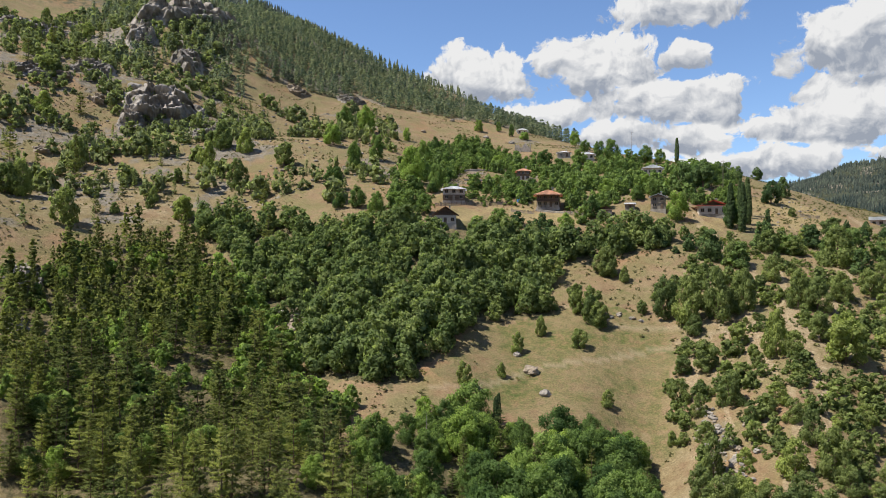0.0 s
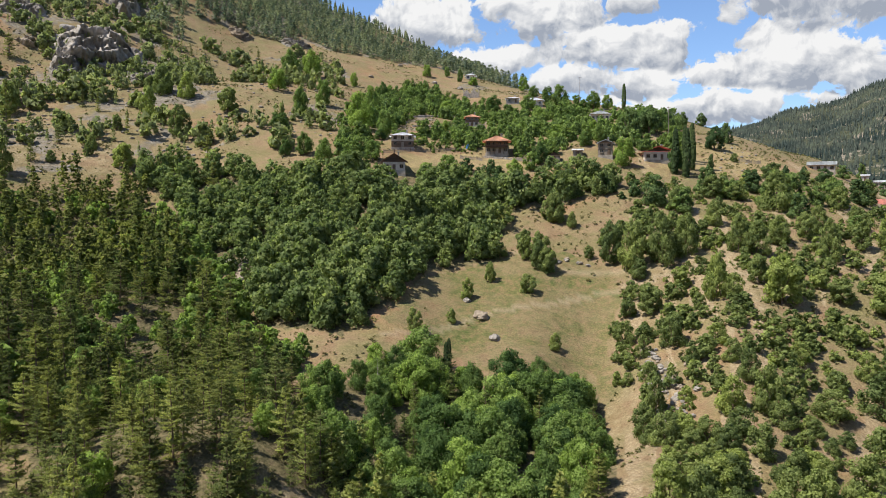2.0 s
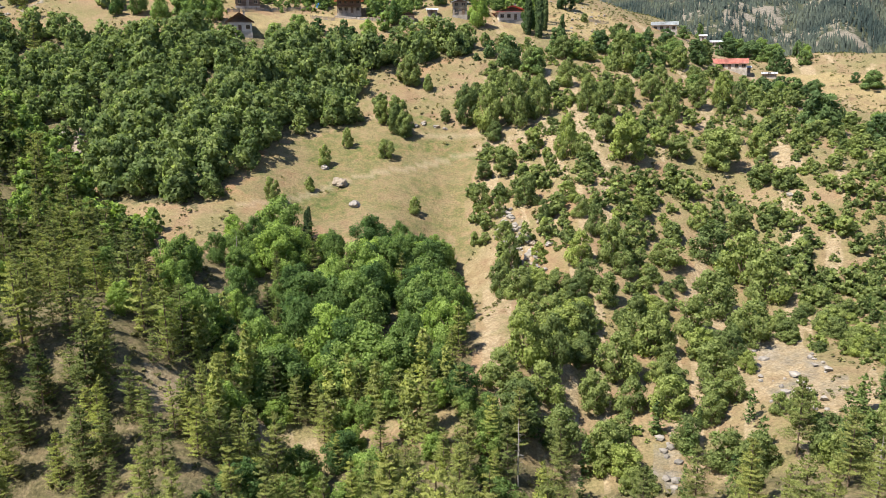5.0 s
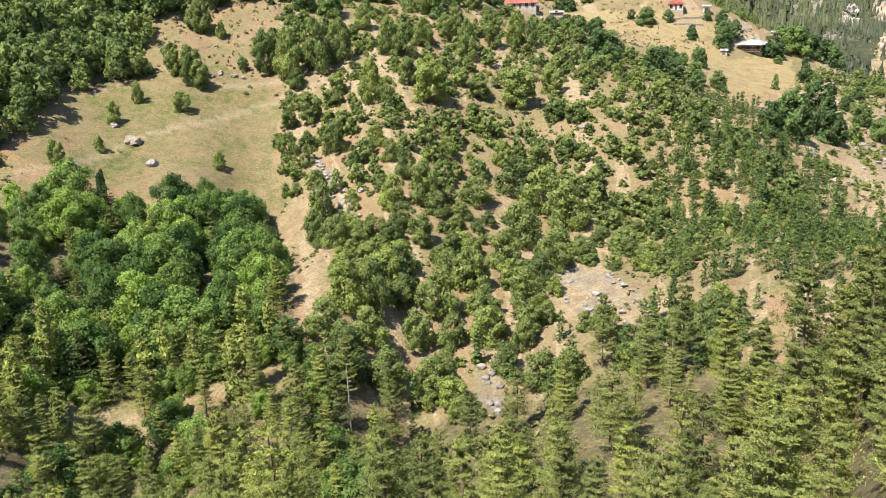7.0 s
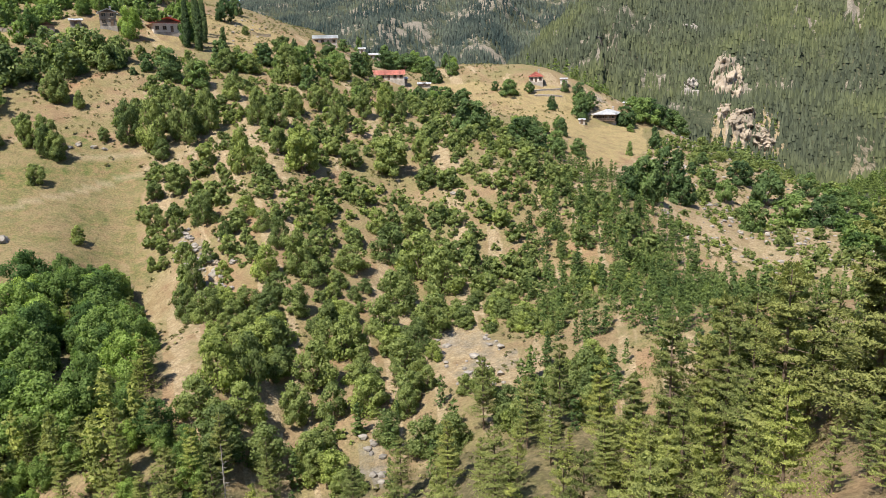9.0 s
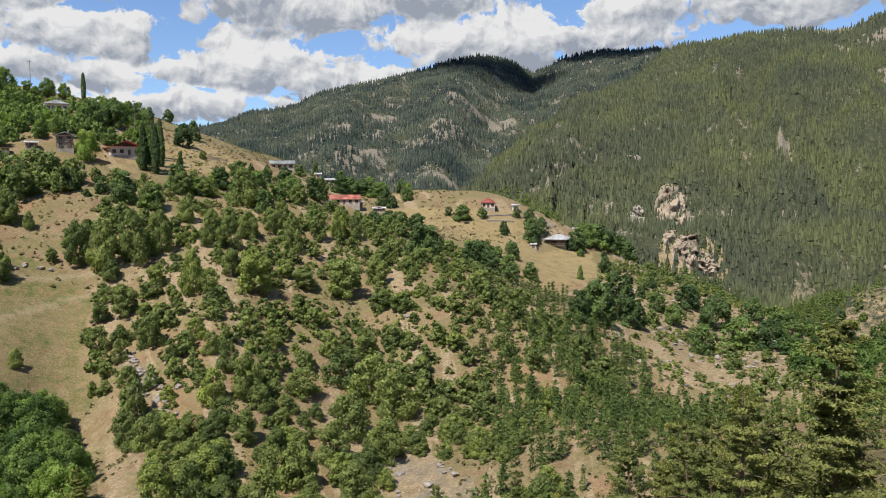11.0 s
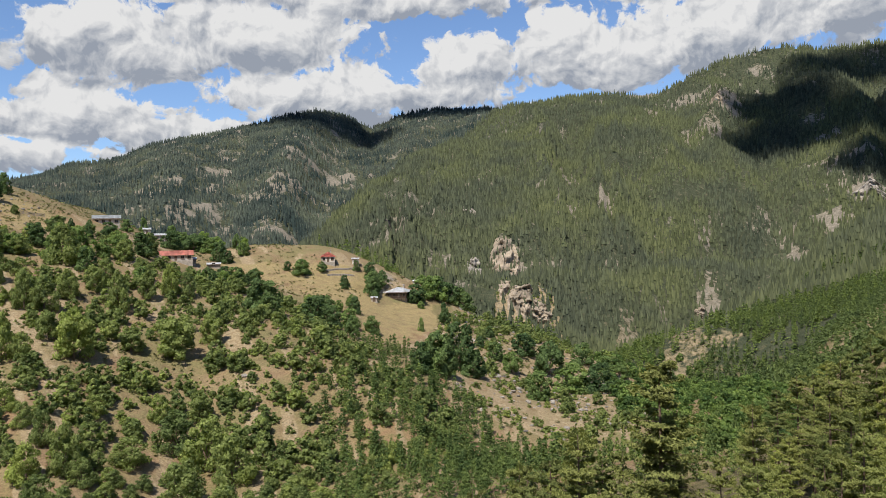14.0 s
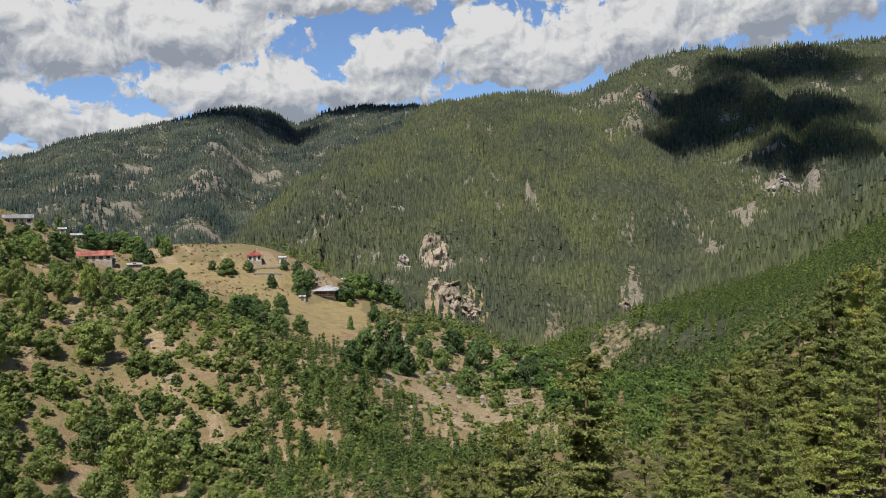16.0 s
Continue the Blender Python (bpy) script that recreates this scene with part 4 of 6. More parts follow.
def inside(name, x, y):
    """Which plan points lie within a zone's outline."""
    poly, hit = ZONES[name], np.zeros(len(x), bool)
    for (x1, y1), (x2, y2) in zip(poly, poly[1:] + poly[:1]):
        cross = ((y1 > y) != (y2 > y))
        hit ^= cross & (x < (x2 - x1) * (y - y1) / ((y2 - y1) or 1e-9) + x1)
    return hit


# ---- the land ----
def stony_ground(x, y):
    """How stony the far mountains are at plan points, 0 to 1."""
    most, wob = np.zeros(len(x)), 0.9 * (fbm(x / 16, y / 16, 33, 3) - 0.5)
    for px, py, wide, deep in STONY_PATCHES:
        r = math.hypot(px, py)
        along, across = (x * px + y * py) / r - r, (x * py - y * px) / r
        most = np.maximum(most, 1 - smooth(0.5, 1.15, np.hypot(across / wide, along / deep) + wob))
    # the openings near the crest are bare grass and scree
    return most * np.where(np.arctan2(x, y) > 1.1, 1.0, 0.8)


def stony_spots(x, y):
    """Small openings scattered through the far forest, most of all on the farthest hills."""
    r, b = np.hypot(x, y), np.degrees(np.arctan2(x, y))
    return smooth(0.50, 0.62, fbm(x / 20, y / 20, 35, 4)) * smooth(620, 760, r) * np.where((b < 50) | (r > 1600), 0.85, 0.45)


def land():
    view = np.arange(-42, 100.01, 0.28)
    back = np.arange(102, 317, 2.5)
    az = np.radians(np.concatenate([view, back]))
    r = np.concatenate([[0.02, 0.8, 2, 4], np.geomspace(6, 130, 70), np.geomspace(131.5, 560, 150), np.geomspace(566, 2600, 110), [2800, 3200, 3800, 4600]])
    A, R = np.meshgrid(az, r, indexing="ij")
    x, y = (R * np.sin(A)).ravel(), (R * np.cos(A)).ravel()
    z = height(x, y)
    n, k = A.shape
    i, j = np.meshgrid(np.arange(n), np.arange(k - 1), indexing="ij")
    i2 = (i + 1) % n
    faces = np.stack([i * k + j, i * k + j + 1, i2 * k + j + 1, i2 * k + j], -1).reshape(-1, 4)
    me = raw_mesh("ground", np.stack([x, y, z], 1), faces[:, ::-1], GROUND, True)
    rad = R.ravel()
    bearing_deg = np.degrees(np.arctan2(x, y))
    stony = stony_ground(x, y)
    spots = stony_spots(x, y)
    masks = {"grass": 0.62 * inside("meadow", x, y) + 0.35 * (fbm(x / 40, y / 40, 21, 3) > 0.56) * (rad < 500),
             "straw": 0.6 * (inside("spur_field", x, y) | inside("straw_slope", x, y)) + 0.6 * inside("spur_top", x, y) + 0.55 * inside("village_field", x, y) + 0.5 * inside("village_plot", x, y) + 0.45 * inside("terrace_field", x, y) + 0.6 * inside("end_field", x, y),
             "wood": 0.7 * (inside("left_pines", x, y) | inside("grove", x, y) | inside("broadleaf", x, y) | inside("near_pines", x, y) | inside("right_pines", x, y) | inside("valley_pines", x, y)),
             "forest": 0.80 * np.where(bearing_deg > 24, smooth(np.where(bearing_deg > 44, 370, 430), np.where(bearing_deg > 44, 440, 520), rad), smooth(600, 800, rad)) + 0.7 * smooth(53, 63, np.degrees(np.arctan2(x, y))) * smooth(260, 420, rad) * (rad < 700),
             "rock": 0.56 * stony * smooth(480, 640, rad) + 0.58 * spots + 0.6 * smooth(0.50, 0.56, fbm(x / 17, y / 17, 34, 4)) * (inside("left_mountain", x, y) | inside("ridge_pines", x, y) | inside("top_pines", x, y)) + 0.55 * smooth(0.60, 0.68, fbm(x / 34, y / 34, 31, 4)) * (rad > 330) * ((x < 1.6 * y) | (rad > 640)) + 0.36 * inside("scree", x, y) + 0.5 * inside("slab_low", x, y) + 0.42 * inside("slab", x, y)}
    track = np.full(len(x), 99.0)
    for (x1, y1), (x2, y2) in [*zip(TRACK, TRACK[1:]), *zip(UPPER_PATH, UPPER_PATH[1:])]:
        k = np.clip(((x - x1) * (x2 - x1) + (y - y1) * (y2 - y1)) / ((x2 - x1) ** 2 + (y2 - y1) ** 2), 0, 1)
        track = np.minimum(track, np.hypot(x - x1 - k * (x2 - x1), y - y1 - k * (y2 - y1)))
    bearing_here = np.arctan2(x, y)
    streaks = fbm(bearing_here * 75 + rad / 26, rad / 34, 77, 3)
    masks["bare"] = smooth(0.55, 0.64, streaks) * (rad > 95) * (rad < 360) * (bearing_here > 0.3) * ~inside("end_field", x, y) + 0.45 * inside("ochre_slope", x, y) + 0.6 * (inside("clearing", x, y) | inside("low_clearing", x, y)) + 0.42 * inside("bare_gully", x, y) + 0.7 * inside("slab", x, y) + 0.55 * inside("spur_end", x, y) + np.where((rad < 600) | (bearing_deg > 63), 0.52, np.where(rad > 900, 0.22, 0.36)) * stony + 0.30 * spots
    masks["track"] = 1.0 * (track < 0.8 + 0.4 * fbm(x / 5, y / 5, 8, 2))
    for name, v in masks.items():
        me.attributes.new(name, "FLOAT", "POINT").data.foreach_set("value", np.asarray(v, np.float32))
    return tagged(new("ground", me), "dry grassy hillsides with bare earth and rock", "ground", kind="structure")


land()


# ---- trees ----
def cards(centres, normals, size, rng, long=1.0, broad=0.86):
    """A small ragged triangle of foliage at each centre, facing its normal more or less."""
    n = len(centres)
    nor = normals + rng.normal(0, 0.55, (n, 3))
    nor /= np.linalg.norm(nor, axis=1, keepdims=True) + 1e-9
    t = np.cross(nor, rng.normal(0, 1, (n, 3)))
    t /= np.linalg.norm(t, axis=1, keepdims=True) + 1e-9
    b = np.cross(nor, t)
    s = (size * rng.uniform(0.6, 1.35, n))[:, None]
    soft = 0.8 * normals + np.array([0, 0, 0.2]) + 0.95 * nor
    soft /= np.linalg.norm(soft, axis=1, keepdims=True) + 1e-9
    v = np.stack([centres + long * t * s, centres + (-0.5 * long * t + broad * b) * s * rng.uniform(0.6, 1.1, (n, 1)), centres + (-0.5 * long * t - broad * b) * s], 1)
    return v.reshape(-1, 3), np.arange(3 * n).reshape(-1, 3), np.repeat(soft, 3, axis=0)


def crown_points(rng, n, lumps, low=0.0, slim=1.0):
    """Points and outward normals on a lumpy crown one unit high and wide."""
    c, rad = [], []
    for k in range(lumps):
        h = (k + rng.uniform(0.0, 1.0)) / lumps
        a = k * 2.4 + rng.uniform(-0.7, 0.7)
        reach = 0.37 * math.sin(math.pi * min(1, 0.27 + 0.66 * h)) ** 0.7 * slim
        far = rng.uniform(0.35, 1.0)
        c.append((reach * math.cos(a) * far, reach * math.sin(a) * far, low + 0.10 + (0.80 - low) * h))
        rad.append(rng.uniform(0.07, 0.17) * (0.75 + 0.25 * slim) * (1.15 - 0.45 * h))
    c, rad = np.array(c), np.array(rad)
    pick = rng.choice(lumps, n, p=rad ** 2 / (rad ** 2).sum())
    d = rng.normal(0, 1, (n, 3))
    d[:, 2] = np.where(d[:, 2] < 0, d[:, 2] * 0.75, d[:, 2])
    out = c[pick] * np.array([1.6, 1.6, 0.6])
    out[:, 2] -= 0.2
    d += 1.5 * out / 0.4 * 0.5
    d /= np.linalg.norm(d, axis=1, keepdims=True)
    p = c[pick] + d * (rad[pick] * rng.uniform(0.45, 1.45, n))[:, None] * np.array([1, 1, 0.85])
    return p, d


def limb(bm, a, b, ra, rb, sides=5):
    a, b = Vector(a), Vector(b)
    q = (b - a).to_track_quat("Z", "Y").to_matrix().to_4x4()
    bmesh.ops.create_cone(bm, cap_ends=True, segments=sides, radius1=ra, radius2=rb, depth=(b - a).length,
                          matrix=Matrix.Translation((a + b) / 2) @ q)


def tree_thing(name, crown, trunk_bm, bark, label, category, group):
    base = new(name)
    base.empty_display_size = 0.3
    part("trunk", trunk_bm, bark, base)
    new("crown", crown).parent = base
    return tagged(base, label, category, group)


def oak_arrays(seed, n, size, lumps=13, slim=1.0, low=0.0):
    rng = np.random.default_rng(seed)
    p, d = crown_points(rng, n, lumps, low, slim)
    return cards(p, d, size, rng)


def oak_trunk(seed):
    rng, bm = random.Random(seed), bmesh.new()
    limb(bm, (0, 0, -0.12), (0.02, 0, 0.25), 0.035, 0.026)
    for k in range(4):
        a = k * 1.6 + rng.random()
        limb(bm, (0.02, 0, 0.2), (0.2 * math.cos(a), 0.2 * math.sin(a), 0.5 + 0.15 * rng.random()), 0.018, 0.006, 4)
    return bm


def pine_arrays(seed, whorls=13, boughs=5, tufts=50, spread=0.2, low=0.24, size=0.013, fill=0.35):
    """Needles of a pine one unit high: whorls of boughs that carry flat sprays of tufts."""
    rng = np.random.default_rng(seed)
    cs, ns = [], []
    for w in range(whorls):
        h0 = low + (0.97 - low) * (w + rng.uniform(-0.45, 0.45)) / whorls
        full = spread * (1 - (h0 - low) / (1.03 - low)) ** 0.6 + 0.02
        for b in range(boughs):
            if rng.random() < 0.12:
                continue
            a, long = 6.283 * (b + rng.uniform(-0.45, 0.45)) / boughs + 2.1 * w, full * rng.uniform(0.4, 1.25)
            h = h0 + rng.uniform(-0.028, 0.028)
            out = np.array([math.cos(a), math.sin(a), 0.0])
            side = np.array([-out[1], out[0], 0.0])
            # a bough is a flat fan of pads that droops and lifts at its tip
            pads = max(2, min(7, tufts // 7))
            at = rng.uniform(fill, 1.0, pads)
            off = rng.normal(0, 0.16, pads) * (0.35 + at) * long
            pick = rng.integers(0, pads, tufts)
            tight = 0.075 * (0.5 + long / (spread + 0.02))
            s = at[pick] + rng.normal(0, tight, tufts)
            p = np.outer(s * long, out) + np.outer(off[pick] + rng.normal(0, tight * long * 1.3, tufts), side)
            p[:, 2] = h + long * (-0.22 * s + 0.40 * s * s + rng.uniform(-0.12, 0.13)) + np.abs(rng.normal(0, 0.009, tufts))
            cs.append(p)
            ns.append(np.tile([0, 0, 0.75], (tufts, 1)) + 0.6 * out + 0.3 * rng.normal(0, 1, (tufts, 3)))
    tip = rng.normal(0, 0.008, (16, 3)) + np.array([0, 0, 0.965])
    tip[:, 2] += rng.uniform(-0.035, 0.03, 16)
    cs.append(tip), ns.append(tip - np.array([0, 0, 0.93]))
    return cards(np.vstack(cs), np.vstack(ns), size, rng, 1.35, 0.5)


def pine_trunk(seed, low=0.24, spread=0.2):
    rng, bm = random.Random(seed), bmesh.new()
    limb(bm, (0, 0, -0.1), (0, 0, 0.5), 0.014, 0.009, 7)
    limb(bm, (0, 0, 0.5), (0, 0, 0.96), 0.009, 0.002, 6)
    for k in range(34):
        h = low * 0.7 + (0.9 - low * 0.7) * k / 34
        a, long = rng.random() * 6.28, spread * (1 - h) ** 0.8 * (0.8 + 0.4 * rng.random())
        limb(bm, (0, 0, h), (long * math.cos(a), long * math.sin(a), h + 0.05 * long), 0.003, 0.001, 3)
    return bm


def poplar_arrays(seed, n, size):
    rng = np.random.default_rng(seed)
    h = rng.uniform(0.06, 1.0, n)
    a = rng.uniform(0, 2 * np.pi, n)
    lump = 0.75 + 0.35 * vnoise(a * 1.3, h * 9, seed)
    rad = 0.11 * np.sin(np.pi * np.clip(0.12 + 0.84 * h, 0, 1)) ** 0.6 * lump * rng.uniform(0.7, 1.0, n)
    p = np.stack([rad * np.cos(a), rad * np.sin(a), h], 1)
    return cards(p, np.stack([np.cos(a), np.sin(a), 0.3 + 0 * a], 1), size, rng)


def poplar_trunk():
    bm = bmesh.new()
    limb(bm, (0, 0, -0.08), (0, 0, 0.5), 0.02, 0.012, 6)
    limb(bm, (0, 0, 0.5), (0, 0, 0.93), 0.012, 0.003, 5)
    return bm


def scatter(zone, spacing, seed, gaps=0.0, gap_size=18.0):
    """Places in a zone on a jittered grid; gaps: the share left bare, in patches."""
    poly = np.array(ZONES[zone])
    x0, y0, x1, y1 = *(poly.min(0) - spacing), *(poly.max(0) + spacing)
    rng = np.random.default_rng(seed)
    gx, gy = np.meshgrid(np.arange(x0, x1, spacing), np.arange(y0, y1, spacing))
    x, y = gx.ravel() + rng.uniform(-.48, .48, gx.size) * spacing, gy.ravel() + rng.uniform(-.48, .48, gx.size) * spacing
    r, az = np.hypot(x, y), np.arctan2(x, y)
    keep = inside(zone, x, y) & (fbm(az * 170 / gap_size + r / gap_size * 0.4, r / gap_size / 2.6, seed, 3) > (0.32 + 0.36 * gaps if gaps > 0 else -1))
    return x[keep], y[keep]


def clear_of_houses(x, y, reach=7.5):
    ok = np.ones(len(x), bool)
    for hx, hy in SITES.values():
        # keep the houses and the view of their fronts free
        r = math.hypot(hx, hy)
        along, across = (x * hx + y * hy) / r, (x * hy - y * hx) / r
        ok &= ~((np.abs(across) < reach) & (along > r - 20) & (along < r + 6))
    return ok


TOPS = sorted((math.degrees(math.atan2(px, py)), (ground_at(px, py) + h) / math.hypot(px, py)) for px, py, h in TALL_PINES_A + TALL_PINES_B)


def below_tops(x, y, z):
    """How tall a tree may grow without standing over the wood's tall pines."""
    line = np.interp(math.degrees(math.atan2(x, y)), [t[0] for t in TOPS], [t[1] for t in TOPS])
    return (line - 0.06) * math.hypot(x, y) - z


FIR_BEARING, FIR_REACH = math.atan2(*TALL_PINES_A[0][:2]), math.hypot(*TALL_PINES_A[0][:2]) + 9


def plant(kinds, x, y, lo, hi, seed, wide=(0.8, 1.1), sink=0.25, capped=False):
    """Copies of tree things, turned and sized at random."""
    rng = random.Random(seed)
    z = height(x, y) if len(x) else []
    for px, py, pz in zip(x, y, z):
        h = rng.uniform(lo, hi)
        if capped:
            # the lone fir stands free
            if abs(math.atan2(px, py) - FIR_BEARING) < 0.07 and math.hypot(px, py) < FIR_REACH:
                h = min(h, 4.5)
            h = min(h, below_tops(px, py, pz) * rng.uniform(0.85, 1.0))
            if h < 2.2:
                continue
        w = h * rng.uniform(*wide)
        m = Matrix.Translation((px, py, pz - sink)) @ Matrix.Rotation(rng.uniform(0, 6.283), 4, "Z") @ Matrix.Rotation(rng.uniform(-.05, .05), 4, "X") @ Matrix.Diagonal((w, w, h, 1))
        copy_thing(rng.choice(kinds), m)


def woods(name, templates, x, y, lo, hi, mat, label, seed, wide=(0.8, 1.1), sink=0.3):
    """Many trees joined into one mesh."""
    rng = np.random.default_rng(seed)
    z = height(x, y)
    vs, fs, ns, off = [], [], [], 0
    pick = rng.integers(0, len(templates), len(x))
    for k, (tv, tf, tn) in enumerate(templates):
        idx = np.flatnonzero(pick == k)
        if not len(idx):
            continue
        h = rng.uniform(lo, hi, len(idx))
        w = h * rng.uniform(*wide, len(idx))
        a = rng.uniform(0, 6.283, len(idx))
        ca, sa = np.cos(a), np.sin(a)
        v = np.empty((len(idx), len(tv), 3), np.float32)
        v[:, :, 0] = (tv[:, 0] * ca[:, None] - tv[:, 1] * sa[:, None]) * w[:, None] + x[idx, None]
        v[:, :, 1] = (tv[:, 0] * sa[:, None] + tv[:, 1] * ca[:, None]) * w[:, None] + y[idx, None]
        v[:, :, 2] = tv[:, 2] * h[:, None] + z[idx, None] - sink
        vs.append(v.reshape(-1, 3))
        u = np.empty_like(v)
        u[:, :, 0], u[:, :, 1], u[:, :, 2] = tn[:, 0] * ca[:, None] - tn[:, 1] * sa[:, None], tn[:, 0] * sa[:, None] + tn[:, 1] * ca[:, None], tn[:, 2]
        ns.append(u.reshape(-1, 3))
        fs.append((tf[None] + (np.arange(len(idx)) * len(tv))[:, None, None] + off).reshape(-1, tf.shape[1]))
        off += v.shape[0] * v.shape[1]
    return tagged(new(name, raw_mesh(name, np.vstack(vs), np.vstack(fs), mat, True, np.vstack(ns))), label, "trees", kind="stuff")


PARK = pose(0, -60, -200)
oaks = [tree_thing("oak_tree", leafy("oak_crown", oak_arrays(40 + k, 4600, 0.031, 24 + 2 * k), OAK_LEAF), oak_trunk(k), BARK,
                   "low spreading green oak on the dry slope", "tree", "oaks on the hillside") for k in range(5)]
broads = [tree_thing("broadleaf_tree", leafy("broadleaf_crown", oak_arrays(60 + k, 6500, 0.0245, 38, 0.95, 0.06), BROAD_LEAF), oak_trunk(20 + k), BARK,
                     "tall fresh-green broadleaf tree in the valley wood", "tree", "broadleaf trees in the valley") for k in range(4)]
pines = [tree_thing("pine_tree", leafy("pine_crown", pine_arrays(80 + k, 15, 6, 110, 0.16 + 0.03 * (k % 3), 0.16 + 0.07 * (k % 2), 0.0092), PINE_LEAF), pine_trunk(40 + k), BARK,
                    "tall pine with layered yellow-green boughs", "tree", "pines on the near slope") for k in range(5)]
dark_pines = [tree_thing("dark_pine_tree", leafy("dark_pine_crown", pine_arrays(95 + k, 15, 6, 62, 0.19 + 0.02 * (k % 2), 0.07, 0.0135), DARK_PINE), pine_trunk(60 + k, 0.1), BARK,
                         "dark green young pine in a dense stand", "tree", "dark pines in the side valley") for k in range(4)]
valley_trees = [tree_thing("valley_pine_tree", leafy("valley_pine_crown", pine_arrays(88 + k, 14, 6, 90, 0.2, 0.08, 0.0112), PINE_LEAF), pine_trunk(66 + k, 0.1), BARK,
                           "bushy yellow-green pine in the valley wood", "tree", "pines in the valley") for k in range(3)]
poplars = [tree_thing("poplar_tree", leafy("poplar_crown", poplar_arrays(110 + k, 1600, 0.024), POPLAR_LEAF), poplar_trunk(), BARK,
                      "slim upright dark poplar", "tree", "poplars in the village") for k in range(2)]
tall = [tree_thing("tall_pine", leafy("tall_pine_crown", pine_arrays(115 + k, 15, 6, 170, 0.15 + 0.025 * (k % 3), 0.2 + 0.08 * (k % 2), 0.0078), TALL_LEAF), pine_trunk(45 + k, 0.25), BARK,
                   "tall pine with airy layered boughs and a bare lower trunk", "tree", "tall pines on the near slope") for k in range(4)]
firs = [tree_thing("fir_tree", leafy("fir_crown", pine_arrays(105, 20, 8, 170, 0.2, 0.05, 0.0085, 0.2), FIR_LEAF), pine_trunk(75, 0.06), BARK,
                   "tall dark conical fir standing alone on the near slope", "tree", "pines on the near slope")]
spur_oaks = [tree_thing("walnut_tree", leafy("walnut_crown", oak_arrays(50 + k, 3200, 0.037, 26, 0.9), VILLAGE_LEAF), oak_trunk(90 + k), BARK,
                        "deep-green broadleaf tree on the spur", "tree", "trees on the spur") for k in range(4)]
MASTERS = valley_trees + spur_oaks + firs + tall + oaks + broads + pines + dark_pines + poplars

oak_low = [oak_arrays(140 + k, 620, 0.078, 18) for k in range(5)]
grove_low = [oak_arrays(145 + k, 1000, 0.058, 24) for k in range(4)]
broad_low = [oak_arrays(150 + k, 700, 0.072, 24, 0.9) for k in range(4)]
pine_low = [pine_arrays(160 + k, 11, 5, 7, 0.2, 0.06, 0.048) for k in range(4)]
ridge_pine = [pine_arrays(190 + k, 10, 5, 4, 0.22, 0.04, 0.06) for k in range(5)]
pine_small = [pine_arrays(168 + k, 9, 4, 3, 0.2, 0.04, 0.075) for k in range(5)]
bush_far = [oak_arrays(175 + k, 150, 0.165, 8) for k in range(4)]
pine_mid = [pine_arrays(165 + k, 13, 6, 11, 0.2, 0.06, 0.034) for k in range(4)]
shrub_low = [oak_arrays(170 + k, 90, 0.20, 6) for k in range(4)]


def far_pine(seed):
    """A small ragged conifer of a few tiers."""
    rng = np.random.default_rng(seed)
    v, fc = [], []
    for z0, z1, rad in ((-0.08, 0.58, 0.20), (0.24, 0.82, 0.135), (0.5, 1.0, 0.08)):
        n = 4
        o = len(v)
        ph = rng.uniform(0, 6.28)
        for k in range(n):
            a = ph + 6.283 * k / n
            rr = rad * rng.uniform(0.7, 1.3)
            v.append((rr * math.cos(a), rr * math.sin(a), z0 + rng.uniform(-0.05, 0.05)))
        v.append((rng.normal(0, 0.02), rng.normal(0, 0.02), z1))
        fc += [(o + k, o + (k + 1) % n, o + n) for k in range(n)]
    v = np.array(v)
    n = v * np.array([5, 5, 0.0]) + np.array([0, 0, 0.5])
    return v, np.array(fc), n / np.linalg.norm(n, axis=1, keepdims=True)


pine_far = [far_pine(200 + k) for k in range(6)]


def nearest_first(x, y, count):
    order = np.argsort(np.hypot(x, y))
    return (x[order[:count]], y[order[:count]]), (x[order[count:]], y[order[count:]])


def place(rows, kinds, seed, fit=0.95, thin=1.0):
    """Single trees at their places: east, north, height, width."""
    rng = random.Random(seed)
    for px, py, h, w in rows:
        w = min(max(w, h * 0.55), 1.35 * h) * thin
        m = Matrix.Translation((px, py, ground_at(px, py) - 0.05 * h)) @ Matrix.Rotation(rng.uniform(0, 6.283), 4, "Z") @ Matrix.Diagonal((w * fit, w * fit, h * fit, 1))
        copy_thing(rng.choice(kinds), m)


SINGLES = np.array([(a, b, w) for rows in PICKED for a, b, h, w in rows])


def clear_of_singles(x, y):
    d = np.hypot(x[:, None] - SINGLES[None, :, 0], y[:, None] - SINGLES[None, :, 1])
    return (d > 0.62 * SINGLES[None, :, 2] + 0.6).all(1)


def open_ground(x, y):
    hit = np.zeros(len(x), bool)
    for name in ("meadow", "end_field", "spur_field", "village_field", "village_plot", "slab", "slab_low", "clearing", "low_clearing", "bare_gully"):
        hit |= inside(name, x, y)
    return hit


def gather(rows, seed):
    """Places from several zones: zone, spacing, share of gaps, size of gaps."""
    xs, ys = [], []
    for k, (zone, spacing, gaps, size) in enumerate(rows):
        x, y = scatter(zone, spacing, seed + k, gaps, size)
        xs.append(x), ys.append(y)
    x, y = np.concatenate(xs), np.concatenate(ys)
    ok = clear_of_houses(x, y) & ~open_ground(x, y) & clear_of_singles(x, y) & (np.hypot(x, y) > 38)
    return x[ok], y[ok]


